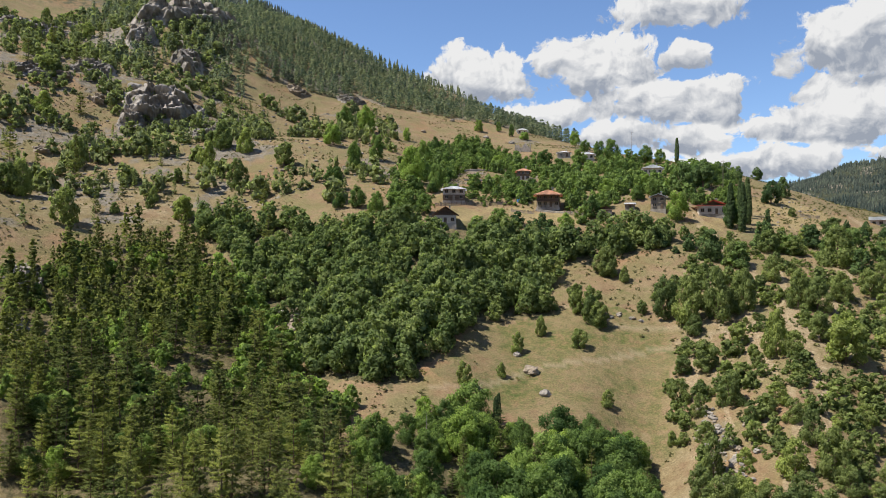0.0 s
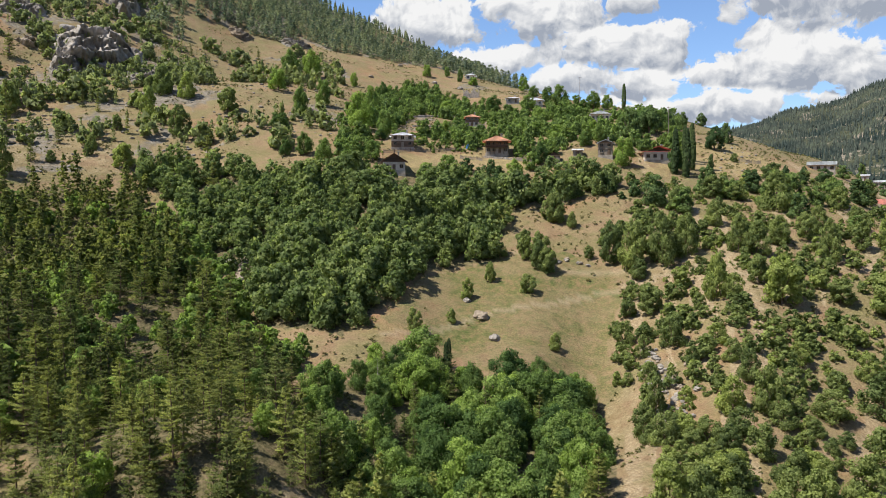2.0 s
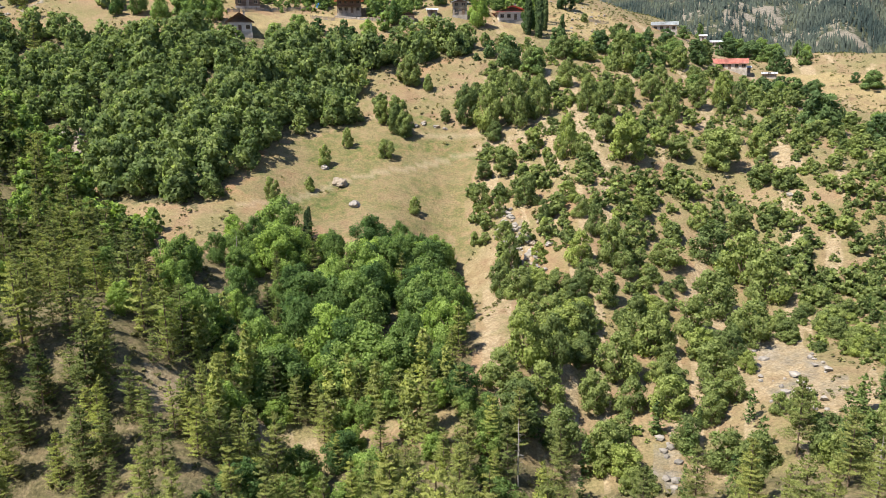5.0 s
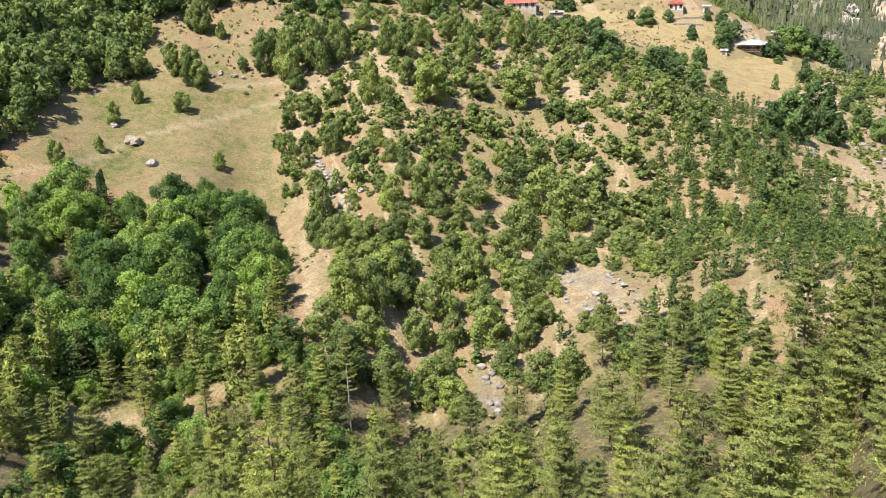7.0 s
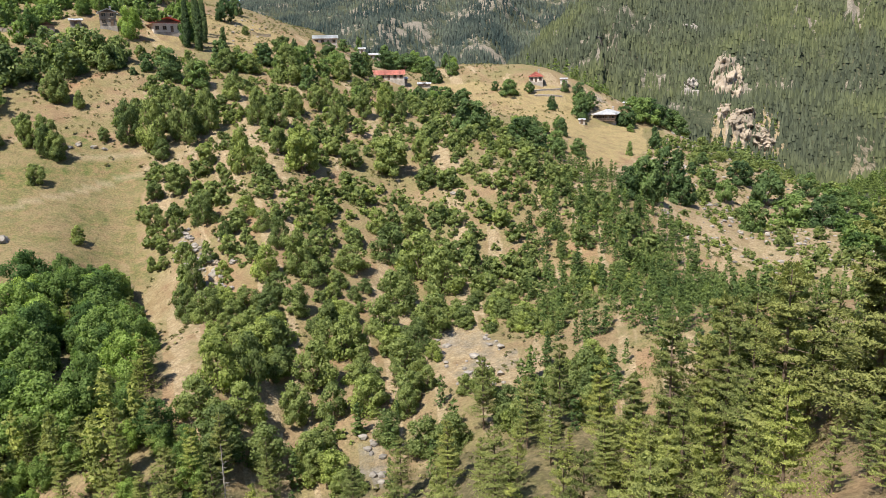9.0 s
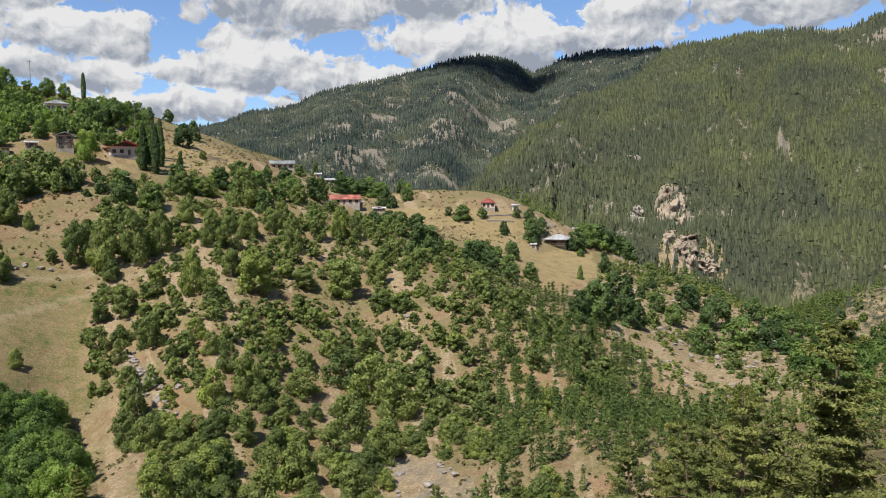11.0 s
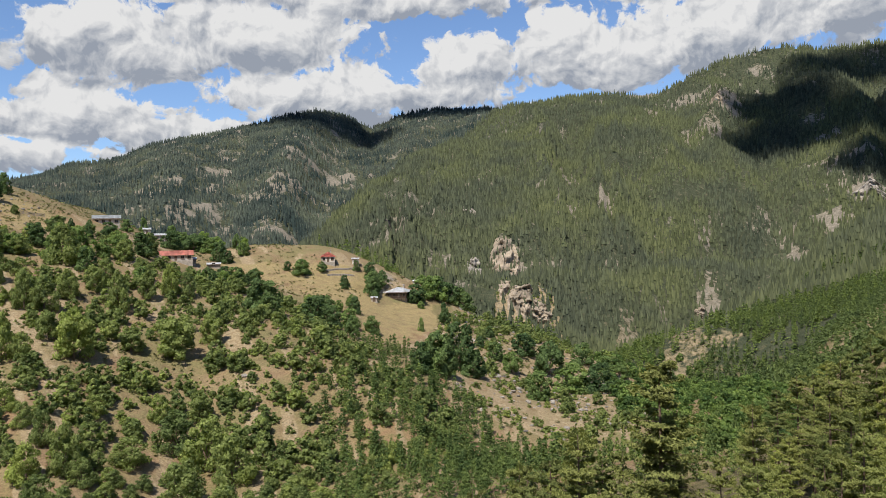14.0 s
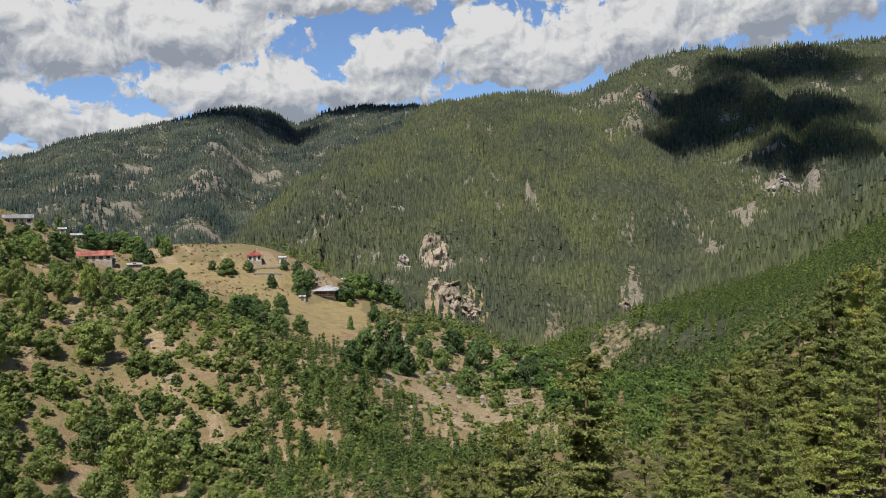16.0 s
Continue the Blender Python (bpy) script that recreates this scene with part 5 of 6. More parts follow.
def stone_arrays(seed):
    """A rough angular stone, one unit high."""
    bm = bmesh.new()
    bmesh.ops.create_icosphere(bm, subdivisions=1, radius=0.55)
    for v in bm.verts:
        v.co *= 1 + 0.5 * noise.noise(v.co * 1.9 + Vector((seed * 3.1, 0, 0)))
        v.co.z = v.co.z * 0.8 + 0.4
    bm.verts.ensure_lookup_table()
    verts = np.array([v.co for v in bm.verts])
    faces = np.array([[v.index for v in fc.verts] for fc in bm.faces])
    bm.free()
    verts, faces = verts[faces].reshape(-1, 3), np.arange(faces.size).reshape(-1, 3)
    tri = verts.reshape(-1, 3, 3)
    nor = np.cross(tri[:, 1] - tri[:, 0], tri[:, 2] - tri[:, 0])
    nor /= np.linalg.norm(nor, axis=1, keepdims=True) + 1e-9
    return verts, faces, np.repeat(nor, 3, axis=0)


def gather_stones(rows):
    xs, ys = zip(*(scatter(zone, spacing, 400 + k, 0.45, 4) for k, (zone, spacing) in enumerate(rows)))
    x, y = np.concatenate(xs), np.concatenate(ys)
    ok = clear_of_houses(x, y, 5)
    return x[ok], y[ok]


def grow():
    for rows in SLOPE_OAKS:
        place(rows, oaks, 71)
    for rows in LOWER_OAKS:
        place(rows, oaks, 72)
    for rows in MEADOW_BUSHES:
        place(rows, oaks, 73)
    for rows in SPUR_TREES:
        place(rows, spur_oaks, 74)
    for rows in CREST_TREES:
        place(rows, spur_oaks, 78)
    place(LOW_PINES, pines, 80)
    place(HEDGE_TREES, spur_oaks + broads[:2], 79)
    for rows in VILLAGE_SINGLE_TREES:
        place(rows, broads, 75)
    for rows in MOUNTAIN_TREES:
        place(rows, oaks + dark_pines, 76)
    for rows in DARK_CONES:
        for px, py, h, w in rows:
            place(((px, py, h, h),), poplars, 77, thin=0.85)
    # oaks of the slope opposite
    x, y = gather((("scrub", 3.6, 0.44, 3.6), ("scrub_low", 3.5, 0.16, 3.6), ("big_oak", 3.8, 0.0, 9), 
                   ("spur_end", 5.2, 0.75, 4), ("spur_side", 4.4, 0.6, 4)), 301)
    near, rest = nearest_first(x, y, 110)
    plant(oaks, *near, 1.6, 4.0, 1, (1.0, 1.35))
    woods("oak_woods", oak_low, *rest, 1.8, 5.2, OAK_LEAF, "dense low oak wood on the hillside", 2, (0.95, 1.3))
    x, y = gather((("scrub", 2.7, 0.55, 3.0), ("scrub_low", 2.7, 0.45, 3.0), ("spur_side", 2.6, 0.5, 3.0), ("spur_end", 2.6, 0.55, 3.0)), 381)
    woods("small_bushes", bush_far, x, y, 0.6, 2.0, OAK_LEAF, "small oak bushes on the dry slope", 36, (1.0, 1.6), 0.15)
    x, y = gather((("low_fill", 4.8, 0.25, 5),), 382)
    plant(oaks, x, y, 3.0, 6.5, 37, (0.9, 1.2))
    x, y = gather((("low_fill", 6.5, 0.3, 6),), 383)
    plant(dark_pines, x, y, 4, 7, 38, (0.8, 1.0), capped=True)
    x, y = gather((("young_band", 3.3, 0.1, 5),), 384)
    woods("young_pine_band", pine_mid, x, y, 3.4, 6.6, YOUNG_PINE, "dense fresh-green young pines on the spur's flank", 39, (0.8, 1.05))
    x, y = gather((("grove", 4.7, 0.0, 7),), 361)
    woods("grove", grove_low, x, y, 5, 11, GROVE_LEAF, "dense grove of full-grown oaks below the village", 31, (0.8, 1.1))
    x, y = gather((("orchard", 4.4, 0.22, 6),), 362)
    woods("orchard", broad_low, x, y, 2.6, 6.0, VILLAGE_LEAF, "low fruit trees and bushes below the village field", 32, (0.9, 1.2))
    # broadleaf trees by the stream, and round the village
    x, y = gather((("broadleaf", 4.1, 0.02, 6),), 331)
    plant(broads + broads + dark_pines[:2], x, y, 3.8, 10.0, 3, (0.75, 1.1))
    x, y = gather((("village_trees", 4.8, 0.06, 8), ("village_mid", 4.6, 0.25, 6)), 332)
    woods("village_trees", broad_low, x, y, 2.4, 7.5, VILLAGE_LEAF, "green fruit and walnut trees among the houses", 4, (0.65, 1.0))
    x, y = gather((("village_trees", 3.0, 0.12, 6), ("village_mid", 2.9, 0.2, 5)), 390)
    woods("garden_bushes", shrub_low, x, y, 0.8, 2.4, GARDEN_LEAF, "garden bushes and hedges filling the plots between the houses", 46, (1.1, 1.7), 0.15)
    # pines
    x, y = gather((("left_pines", 5.2, 0.05, 12), ("valley_pines", 5.0, 0.08, 12)), 333)
    near, rest = nearest_first(x, y, 260)
    first, second = nearest_first(*near, 120)
    plant(dark_pines + valley_trees, *first, 5, 12.5, 5, (0.85, 1.15))
    plant(dark_pines, *second, 6, 14.5, 47, (0.85, 1.15))
    woods("pine_stand", pine_low, *rest, 6, 15, DARK_PINE, "dense dark pine stand in the side valley", 6, (0.85, 1.15))
    x, y = gather((("left_pines", 5.5, 0.35, 7), ("valley_pines", 5.0, 0.3, 7), ("left_gap", 4.2, 0.3, 6), ("stream_wood", 4.4, 0.15, 7)), 351)
    close = np.hypot(x, y) < 150
    plant(broads[:1] + valley_trees, x[close], y[close], 4, 8, 45, (0.8, 1.1))
    x, y = x[~close], y[~close]
    woods("valley_broadleaf", broad_low + oak_low, x, y, 3.5, 8, BROAD_LEAF, "light green broadleaf trees mixed into the valley wood", 28, (0.8, 1.1))
    x, y = gather((("stream_wood", 6.0, 0.2, 7),), 352)
    woods("stream_pines", pine_mid, x, y, 6, 11, PINE_LEAF, "young pines along the stream", 29, (0.8, 1.1))
    x, y = gather((("near_pines", 6.4, 0.2, 12),), 334)
    plant(pines, x, y, 7, 12, 7, (0.85, 1.1), capped=True)
    rng = random.Random(7)
    for px, py, h in TALL_PINES_A + TALL_PINES_B:
        w = h * rng.uniform(0.85, 1.1)
        w *= 1.3 if (px, py, h) == TALL_PINES_A[0] else 1.0
        copy_thing(firs[0] if (px, py, h) == TALL_PINES_A[0] else rng.choice(tall), Matrix.Translation((px, py, ground_at(px, py))) @ Matrix.Rotation(rng.uniform(0, 6.28), 4, "Z") @ Matrix.Diagonal((w, w, h, 1)))
    x, y = gather((("east_pines", 6.3, 0.0, 12),), 385)
    plant(tall, x, y, 10, 17, 44, (0.8, 1.05), capped=True)
    x, y = gather((("right_wood", 6.0, 0.0, 12),), 348)
    plant(tall, x, y, 9, 14, 41, (0.9, 1.15), capped=True)
    x, y = gather((("near_west", 5.0, 0.08, 8),), 353)
    plant(valley_trees + dark_pines, x, y, 4.5, 9, 48, (0.85, 1.1))
    x, y = gather((("near_left", 5.0, 0.1, 8),), 349)
    plant(pines, x, y, 4.5, 9, 42, (0.85, 1.1))
    x, y = gather((("near_left", 5.6, 0.3, 8),), 350)
    plant(broads, x, y, 3, 6.5, 43, (0.9, 1.2))
    x, y = gather((("right_slope", 3.0, 0.03, 12),), 347)
    woods("right_slope_pines", pine_small, x, y, 4, 7, MID_PINE, "young green pines on the facing spur", 27, (0.9, 1.2))
    x, y = gather((("near_pines_east", 5.8, 0.05, 12),), 343)
    plant(pines, x, y, 7, 12, 17, (0.85, 1.05), capped=True)
    x, y = gather((("mid_pines", 4.0, 0.35, 4),), 344)
    woods("slope_pines", pine_mid, x, y, 3.2, 6.5, YOUNG_PINE, "mixed young pines at the foot of the oak slope", 18, (0.8, 1.1))
    x, y = gather((("right_pines", 5.8, 0.0, 12),), 335)
    plant(pines, x, y, 9, 15, 8, (0.85, 1.05), capped=True)
    x, y = gather((("pine_band", 4.4, 0.1, 12),), 336)
    woods("young_pines", pine_low, x, y, 3, 6, YOUNG_PINE, "band of young green pines below the spur", 9, (0.7, 1.0))
    x, y = gather((("valley_green", 5.4, 0.0, 12),), 346)
    woods("valley_bushes", broad_low, x, y, 2.4, 5.0, BROAD_LEAF, "light green bushes on the valley floor", 12, (1.0, 1.3))
    # rocky mountain: scattered pines and bushes
    x, y = gather((("left_mountain", 5.6, 0.5, 8), ("upper_slope", 6.5, 0.6, 9)), 337)
    woods("mountain_bushes", bush_far + pine_low[:2], x, y, 3.0, 10, GREY_PINE, "bushes and pines scattered on the stony slope", 10, (0.7, 1.1))
    x, y = gather((("ridge_pines", 5.4, 0.10, 9), ("top_pines", 6.4, 0.4, 8)), 338)
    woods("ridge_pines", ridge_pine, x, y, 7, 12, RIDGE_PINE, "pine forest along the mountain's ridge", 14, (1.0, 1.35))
    # tussocks and low shrubs on the open ground
    rng = np.random.default_rng(6)
    r, az = np.sqrt(rng.uniform(45 ** 2, 560 ** 2, 54000)), np.radians(rng.uniform(-32, 76, 54000))
    x, y = r * np.sin(az), r * np.cos(az)
    keep = (fbm(x / 16, y / 16, 51, 3) > 0.47) & ~(inside("meadow", x, y) & (rng.uniform(0, 1, len(x)) > 0.12)) & ~inside("end_field", x, y) & clear_of_houses(x, y, 5)
    woods("tussocks", [oak_arrays(180 + k, 8, 0.42, 4) for k in range(5)], x[keep], y[keep], 0.25, 0.9, SHRUB_LEAF, "low shrubs and tussocks on the dry slope", 19, (1.0, 1.8), 0.1)
    # loose stones on scree and slabs
    x, y = gather_stones((("scree", 1.5), ("slab", 1.9), ("slab_low", 1.5), ("spur_end", 3.2), ("spur_field", 6.0)))
    woods("scree_stones", [stone_arrays(220 + k) for k in range(5)], x, y, 0.3, 1.1, ROCK, "loose grey stones scattered on the slope", 51, (0.9, 1.7), 0.15)
    x, y = gather_stones((("left_mountain", 5.0), ("upper_slope", 7.0), ("ridge_pines", 9.0), ("top_pines", 9.0)))
    woods("slope_boulders", [stone_arrays(230 + k) for k in range(5)], x, y, 0.3, 1.3, ROCK, "weathered grey boulders strewn over the stony mountain", 52, (1.0, 2.2), 0.3)
    # far forest
    rng = np.random.default_rng(5)
    # more of them where the mountain is nearest
    r = np.sqrt(np.concatenate([rng.uniform(330 ** 2, 2300 ** 2, 190000), rng.uniform(440 ** 2, 1250 ** 2, 36000)]))
    n = len(r)
    az = np.radians(np.concatenate([rng.uniform(-38, 98, 190000), rng.uniform(38, 92, 36000)]))
    x, y = r * np.sin(az), r * np.cos(az)
    deg = np.degrees(az)
    bare = 0.28 * smooth(0.52, 0.66, fbm(x / 120, y / 120, 41, 4)) + fbm(x / 28, y / 28, 42, 2) * 0.55
    keep = rng.uniform(0, 1, n) > smooth(0.34, 0.76, bare)
    keep &= rng.uniform(0, 1, n) > 0.62 * stony_ground(x, y) + 0.2 * (stony_ground(x, y) > 0.8) + 0.6 * stony_spots(x, y)
    keep &= ~((deg < 20) & (r < 720)) & ~((deg < 34) & (r < 500)) & ~((deg < 44) & (r < 440)) & ~((deg < 57) & (r < 375)) & ~inside("ridge_pines", x, y)
    # the share behind the crests is thinned out
    ring, col = np.geomspace(440, 2300, 220), np.radians(np.arange(-40, 100, 0.5))
    A, R = np.meshgrid(col, ring, indexing="ij")
    top = np.maximum.accumulate(height((R * np.sin(A)).ravel(), (R * np.cos(A)).ravel()).reshape(A.shape) / R, axis=1)
    near_ring = np.geomspace(30, 440, 120)
    A2, R2 = np.meshgrid(col, near_ring, indexing="ij")
    front = (height((R2 * np.sin(A2)).ravel(), (R2 * np.cos(A2)).ravel()).reshape(A2.shape) / R2).max(1)
    top = np.maximum(top, front[:, None])
    ci = np.clip(np.round((deg + 40) * 2).astype(int), 0, len(col) - 1)
    ri = np.clip(np.searchsorted(ring, r) - 1, 0, len(ring) - 1)
    hidden = ((height(x, y) + 14 + 0.022 * r) / r < top[ci, ri]) & (r > 640)
    keep &= ~hidden | (rng.uniform(0, 1, n) < 0.12)
    x, y, r = x[keep], y[keep], r[keep]
    close = r < 485
    woods("valley_foot_pines", pine_small, x[close], y[close], 4, 8, MID_PINE, "pines at the foot of the far mountain", 33, (1.0, 1.4))
    x, y, r = x[~close], y[~close], r[~close]
    # trees behind the front crest take the needle colour with haze painted in
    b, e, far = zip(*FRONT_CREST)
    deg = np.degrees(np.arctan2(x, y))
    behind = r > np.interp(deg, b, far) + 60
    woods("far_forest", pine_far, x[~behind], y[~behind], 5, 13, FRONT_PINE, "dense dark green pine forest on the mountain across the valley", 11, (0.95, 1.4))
    woods("far_forest", pine_far, x[behind], y[behind], 5, 13, FAR_PINE, "pine forest on the farthest hills, distance haze put into its grey-green colour", 13, (0.95, 1.35))


grow()
for ob in MASTERS:
    for o in (*ob.children, ob):
        bpy.data.objects.remove(o)


# ---- cumulus overhead, whose shade lies on the far mountain ----
def cloud(x, y, spread, seed, up=1150.0):
    """A cumulus that stands between the sun and the place (x, y) on the mountain."""
    rng = np.random.default_rng(seed)
    away = heading(SUN_BEARING, SUN_ELEVATION)
    k = (up - ground_at(x, y)) / away.z
    bm = bmesh.new()
    for i in range(8):
        s = spread * rng.uniform(0.5, 0.75)
        p = (rng.uniform(-0.6, 0.6) * spread, rng.uniform(-0.6, 0.6) * spread, s * 0.35)
        bmesh.ops.create_icosphere(bm, subdivisions=2, radius=s, matrix=Matrix.Translation(p) @ Matrix.Diagonal((1, 1, 0.7, 1)))
    for v in bm.verts:
        v.co += v.co.normalized() * spread * 0.16 * noise.fractal(v.co / spread * 4, 1.0, 2.0, 4)
        v.co.z = max(v.co.z, 0.02 * spread * noise.noise(v.co / spread * 5))
    me = bpy.data.meshes.new("cumulus_cloud")
    bm.to_mesh(me)
    bm.free()
    me.materials.append(CLOUD_WHITE)
    ob = new("cumulus_cloud", me)
    ob.location = (x + away.x * k, y + away.y * k, up)
    tagged(ob, "white fair-weather cumulus cloud with a flat base", "cloud", kind="structure")


for k, (px, py, spread) in enumerate(SHADED):
    cloud(px, py, spread, 900 + k)


# ---- rocks ----
def facets(x, y, seed):
    """Broken faces: every cell is a tilted plane of its own height."""
    xi, yi = np.floor(x), np.floor(y)
    near, val = np.full(x.shape, 9.0), np.zeros(x.shape)
    for di in (-1, 0, 1):
        for dj in (-1, 0, 1):
            i, j = xi + di, yi + dj
            dx, dy = x - i - vnoise(i, j, seed), y - j - vnoise(i, j, seed + 1)
            d = np.hypot(dx, dy)
            plane = vnoise(i, j, seed + 2) + 0.9 * (vnoise(i, j, seed + 3) - 0.5) * dx + 0.9 * (vnoise(i, j, seed + 4) - 0.75) * dy
            val, near = np.where(d < near, plane, val), np.minimum(near, d)
    return val


def crag(x, y, w, rise, mat, label, seed):
    """A weathered rock face that stands out of the slope."""
    r, az = math.hypot(x, y), math.atan2(x, y)
    n = 110 if r < 700 else 60
    u, v = np.meshgrid(np.linspace(-1.15, 1.15, n), np.linspace(-1.15, 1.15, n), indexing="ij")
    # up the slope until the wanted rise is gained
    probe = np.linspace(-1, 1, 61) * max(rise * 2.6, 8)
    gz = height((r + probe) * math.sin(az), (r + probe) * math.cos(az))
    slope = max(0.18, (gz[-1] - gz[0]) / (probe[-1] - probe[0]))
    reach = min(rise / 2 / slope, rise * 2.2)
    a, d = az + u * w / 2 / r, r + v * reach
    px, py = d * np.sin(a), d * np.cos(a)
    pz = height(px.ravel(), py.ravel()).reshape(n, n)
    wob = 0.7 * (fbm(u * 2.2 + seed, v * 2.2, seed, 4) - 0.5)
    fade = 1 - smooth(0.5, 0.98, np.hypot(u, v) + wob)
    size = min(w, rise)
    # ledges: each climbs steeply in front and runs back flat
    warp = 0.55 * (fbm(u * w / 11, v * rise / 16 + seed, seed + 6, 4) - 0.5)
    steps = 2 if size < 14 else 3
    q = (v + 1) / 2 * steps + warp * 1.6
    ledge = np.floor(q) + smooth(0.0, 0.3, q - np.floor(q)) - q
    span = max(3.5, size / 3)
    large = facets(u * w / 2 / span + warp, v * rise / span + warp, seed + 2)
    small = facets(u * w / 0.9 / span - warp, v * rise / 0.9 / span * 2 + warp, seed + 20)
    rough = fbm(u * w / 1.8, v * rise / 2.0, seed + 9, 4)
    face = 0.06 + 0.30 * ledge + 0.42 * large + 0.20 * small + 0.10 * rough
    out = fade * face * size * 0.75 - (1 - fade) * 0.9
    px, py, pz = px - out * math.sin(az) * 0.95, py - out * math.cos(az) * 0.95, pz + out * 0.3
    i, j = np.meshgrid(np.arange(n - 1), np.arange(n - 1), indexing="ij")
    keep = (fade[:-1, :-1] + fade[1:, 1:]).ravel() > 0.0
    faces = np.stack([i * n + j, (i + 1) * n + j, (i + 1) * n + j + 1, i * n + j + 1], -1).reshape(-1, 4)[keep]
    me = raw_mesh("rock_outcrop", np.stack([px.ravel(), py.ravel(), pz.ravel()], 1), faces, mat)
    return tagged(new("rock_outcrop", me), label, "rock", "rock outcrops")


for k, row in enumerate(GREY_CRAGS):
    crag(*row, ROCK, "grey limestone outcrop breaking out of the slope", 500 + 9 * k)
for k, row in enumerate(OCHRE_CRAGS):
    crag(*row, OCHRE_ROCK, "ochre-stained bare rock face among pines", 700 + 9 * k)


# ---- houses ----
def hip_roof(w, d, rise, over, ridge, thick=0.12):
    bm = bmesh.new()
    a, b = w / 2 + over, d / 2 + over
    k = ridge / 2
    low = [bm.verts.new(p) for p in ((-a, -b, 0), (a, -b, 0), (a, b, 0), (-a, b, 0))]
    top = [bm.verts.new((-k, 0, rise)), bm.verts.new((k, 0, rise))]
    bm.faces.new((low[0], low[1], top[1], top[0]))
    bm.faces.new((low[2], low[3], top[0], top[1]))
    bm.faces.new((low[1], low[2], top[1]))
    bm.faces.new((low[3], low[0], top[0]))
    bmesh.ops.solidify(bm, geom=bm.faces[:], thickness=thick)
    return bm


def gable_roof(w, d, rise, over, along_x, thick=0.14):
    """Two slopes; the ridge runs along x or along y."""
    bm = bmesh.new()
    a, b = w / 2 + over, d / 2 + over
    if along_x:
        pts = ((-a, -b, 0), (a, -b, 0), (a, 0, rise), (-a, 0, rise), (a, b, 0), (-a, b, 0))
    else:
        pts = ((-a, b, 0), (-a, -b, 0), (0, -b, rise), (0, b, rise), (a, -b, 0), (a, b, 0))
    v = [bm.verts.new(p) for p in pts]
    bm.faces.new((v[0], v[1], v[2], v[3])), bm.faces.new((v[3], v[2], v[4], v[5]))
    bmesh.ops.solidify(bm, geom=bm.faces[:], thickness=thick)
    return bm


def window(base, x, y, z, w, h, frame_mat):
    """A window in a front wall: a frame of four bars with a mullion, a sill and two panes."""
    bm = bmesh.new()
    for dx, dz, sx, sz in ((-w / 2, 0, 0.1, h), (w / 2, 0, 0.1, h), (0, 0, 0.07, h), (0, 0, w, 0.1), (0, h - 0.1, w, 0.1)):
        box(bm, x + dx, y - 0.03, z + dz, sx, 0.12, sz)
    win = part("window", bm, frame_mat, base)
    for s in (-1, 1):
        part("pane", box(bmesh.new(), x + s * w / 4, y + 0.0, z + 0.1, w / 2 - 0.08, 0.04, h - 0.2), GLASS, win)
    part("sill", box(bmesh.new(), x, y - 0.1, z - 0.08, w + 0.2, 0.24, 0.08), frame_mat, win)


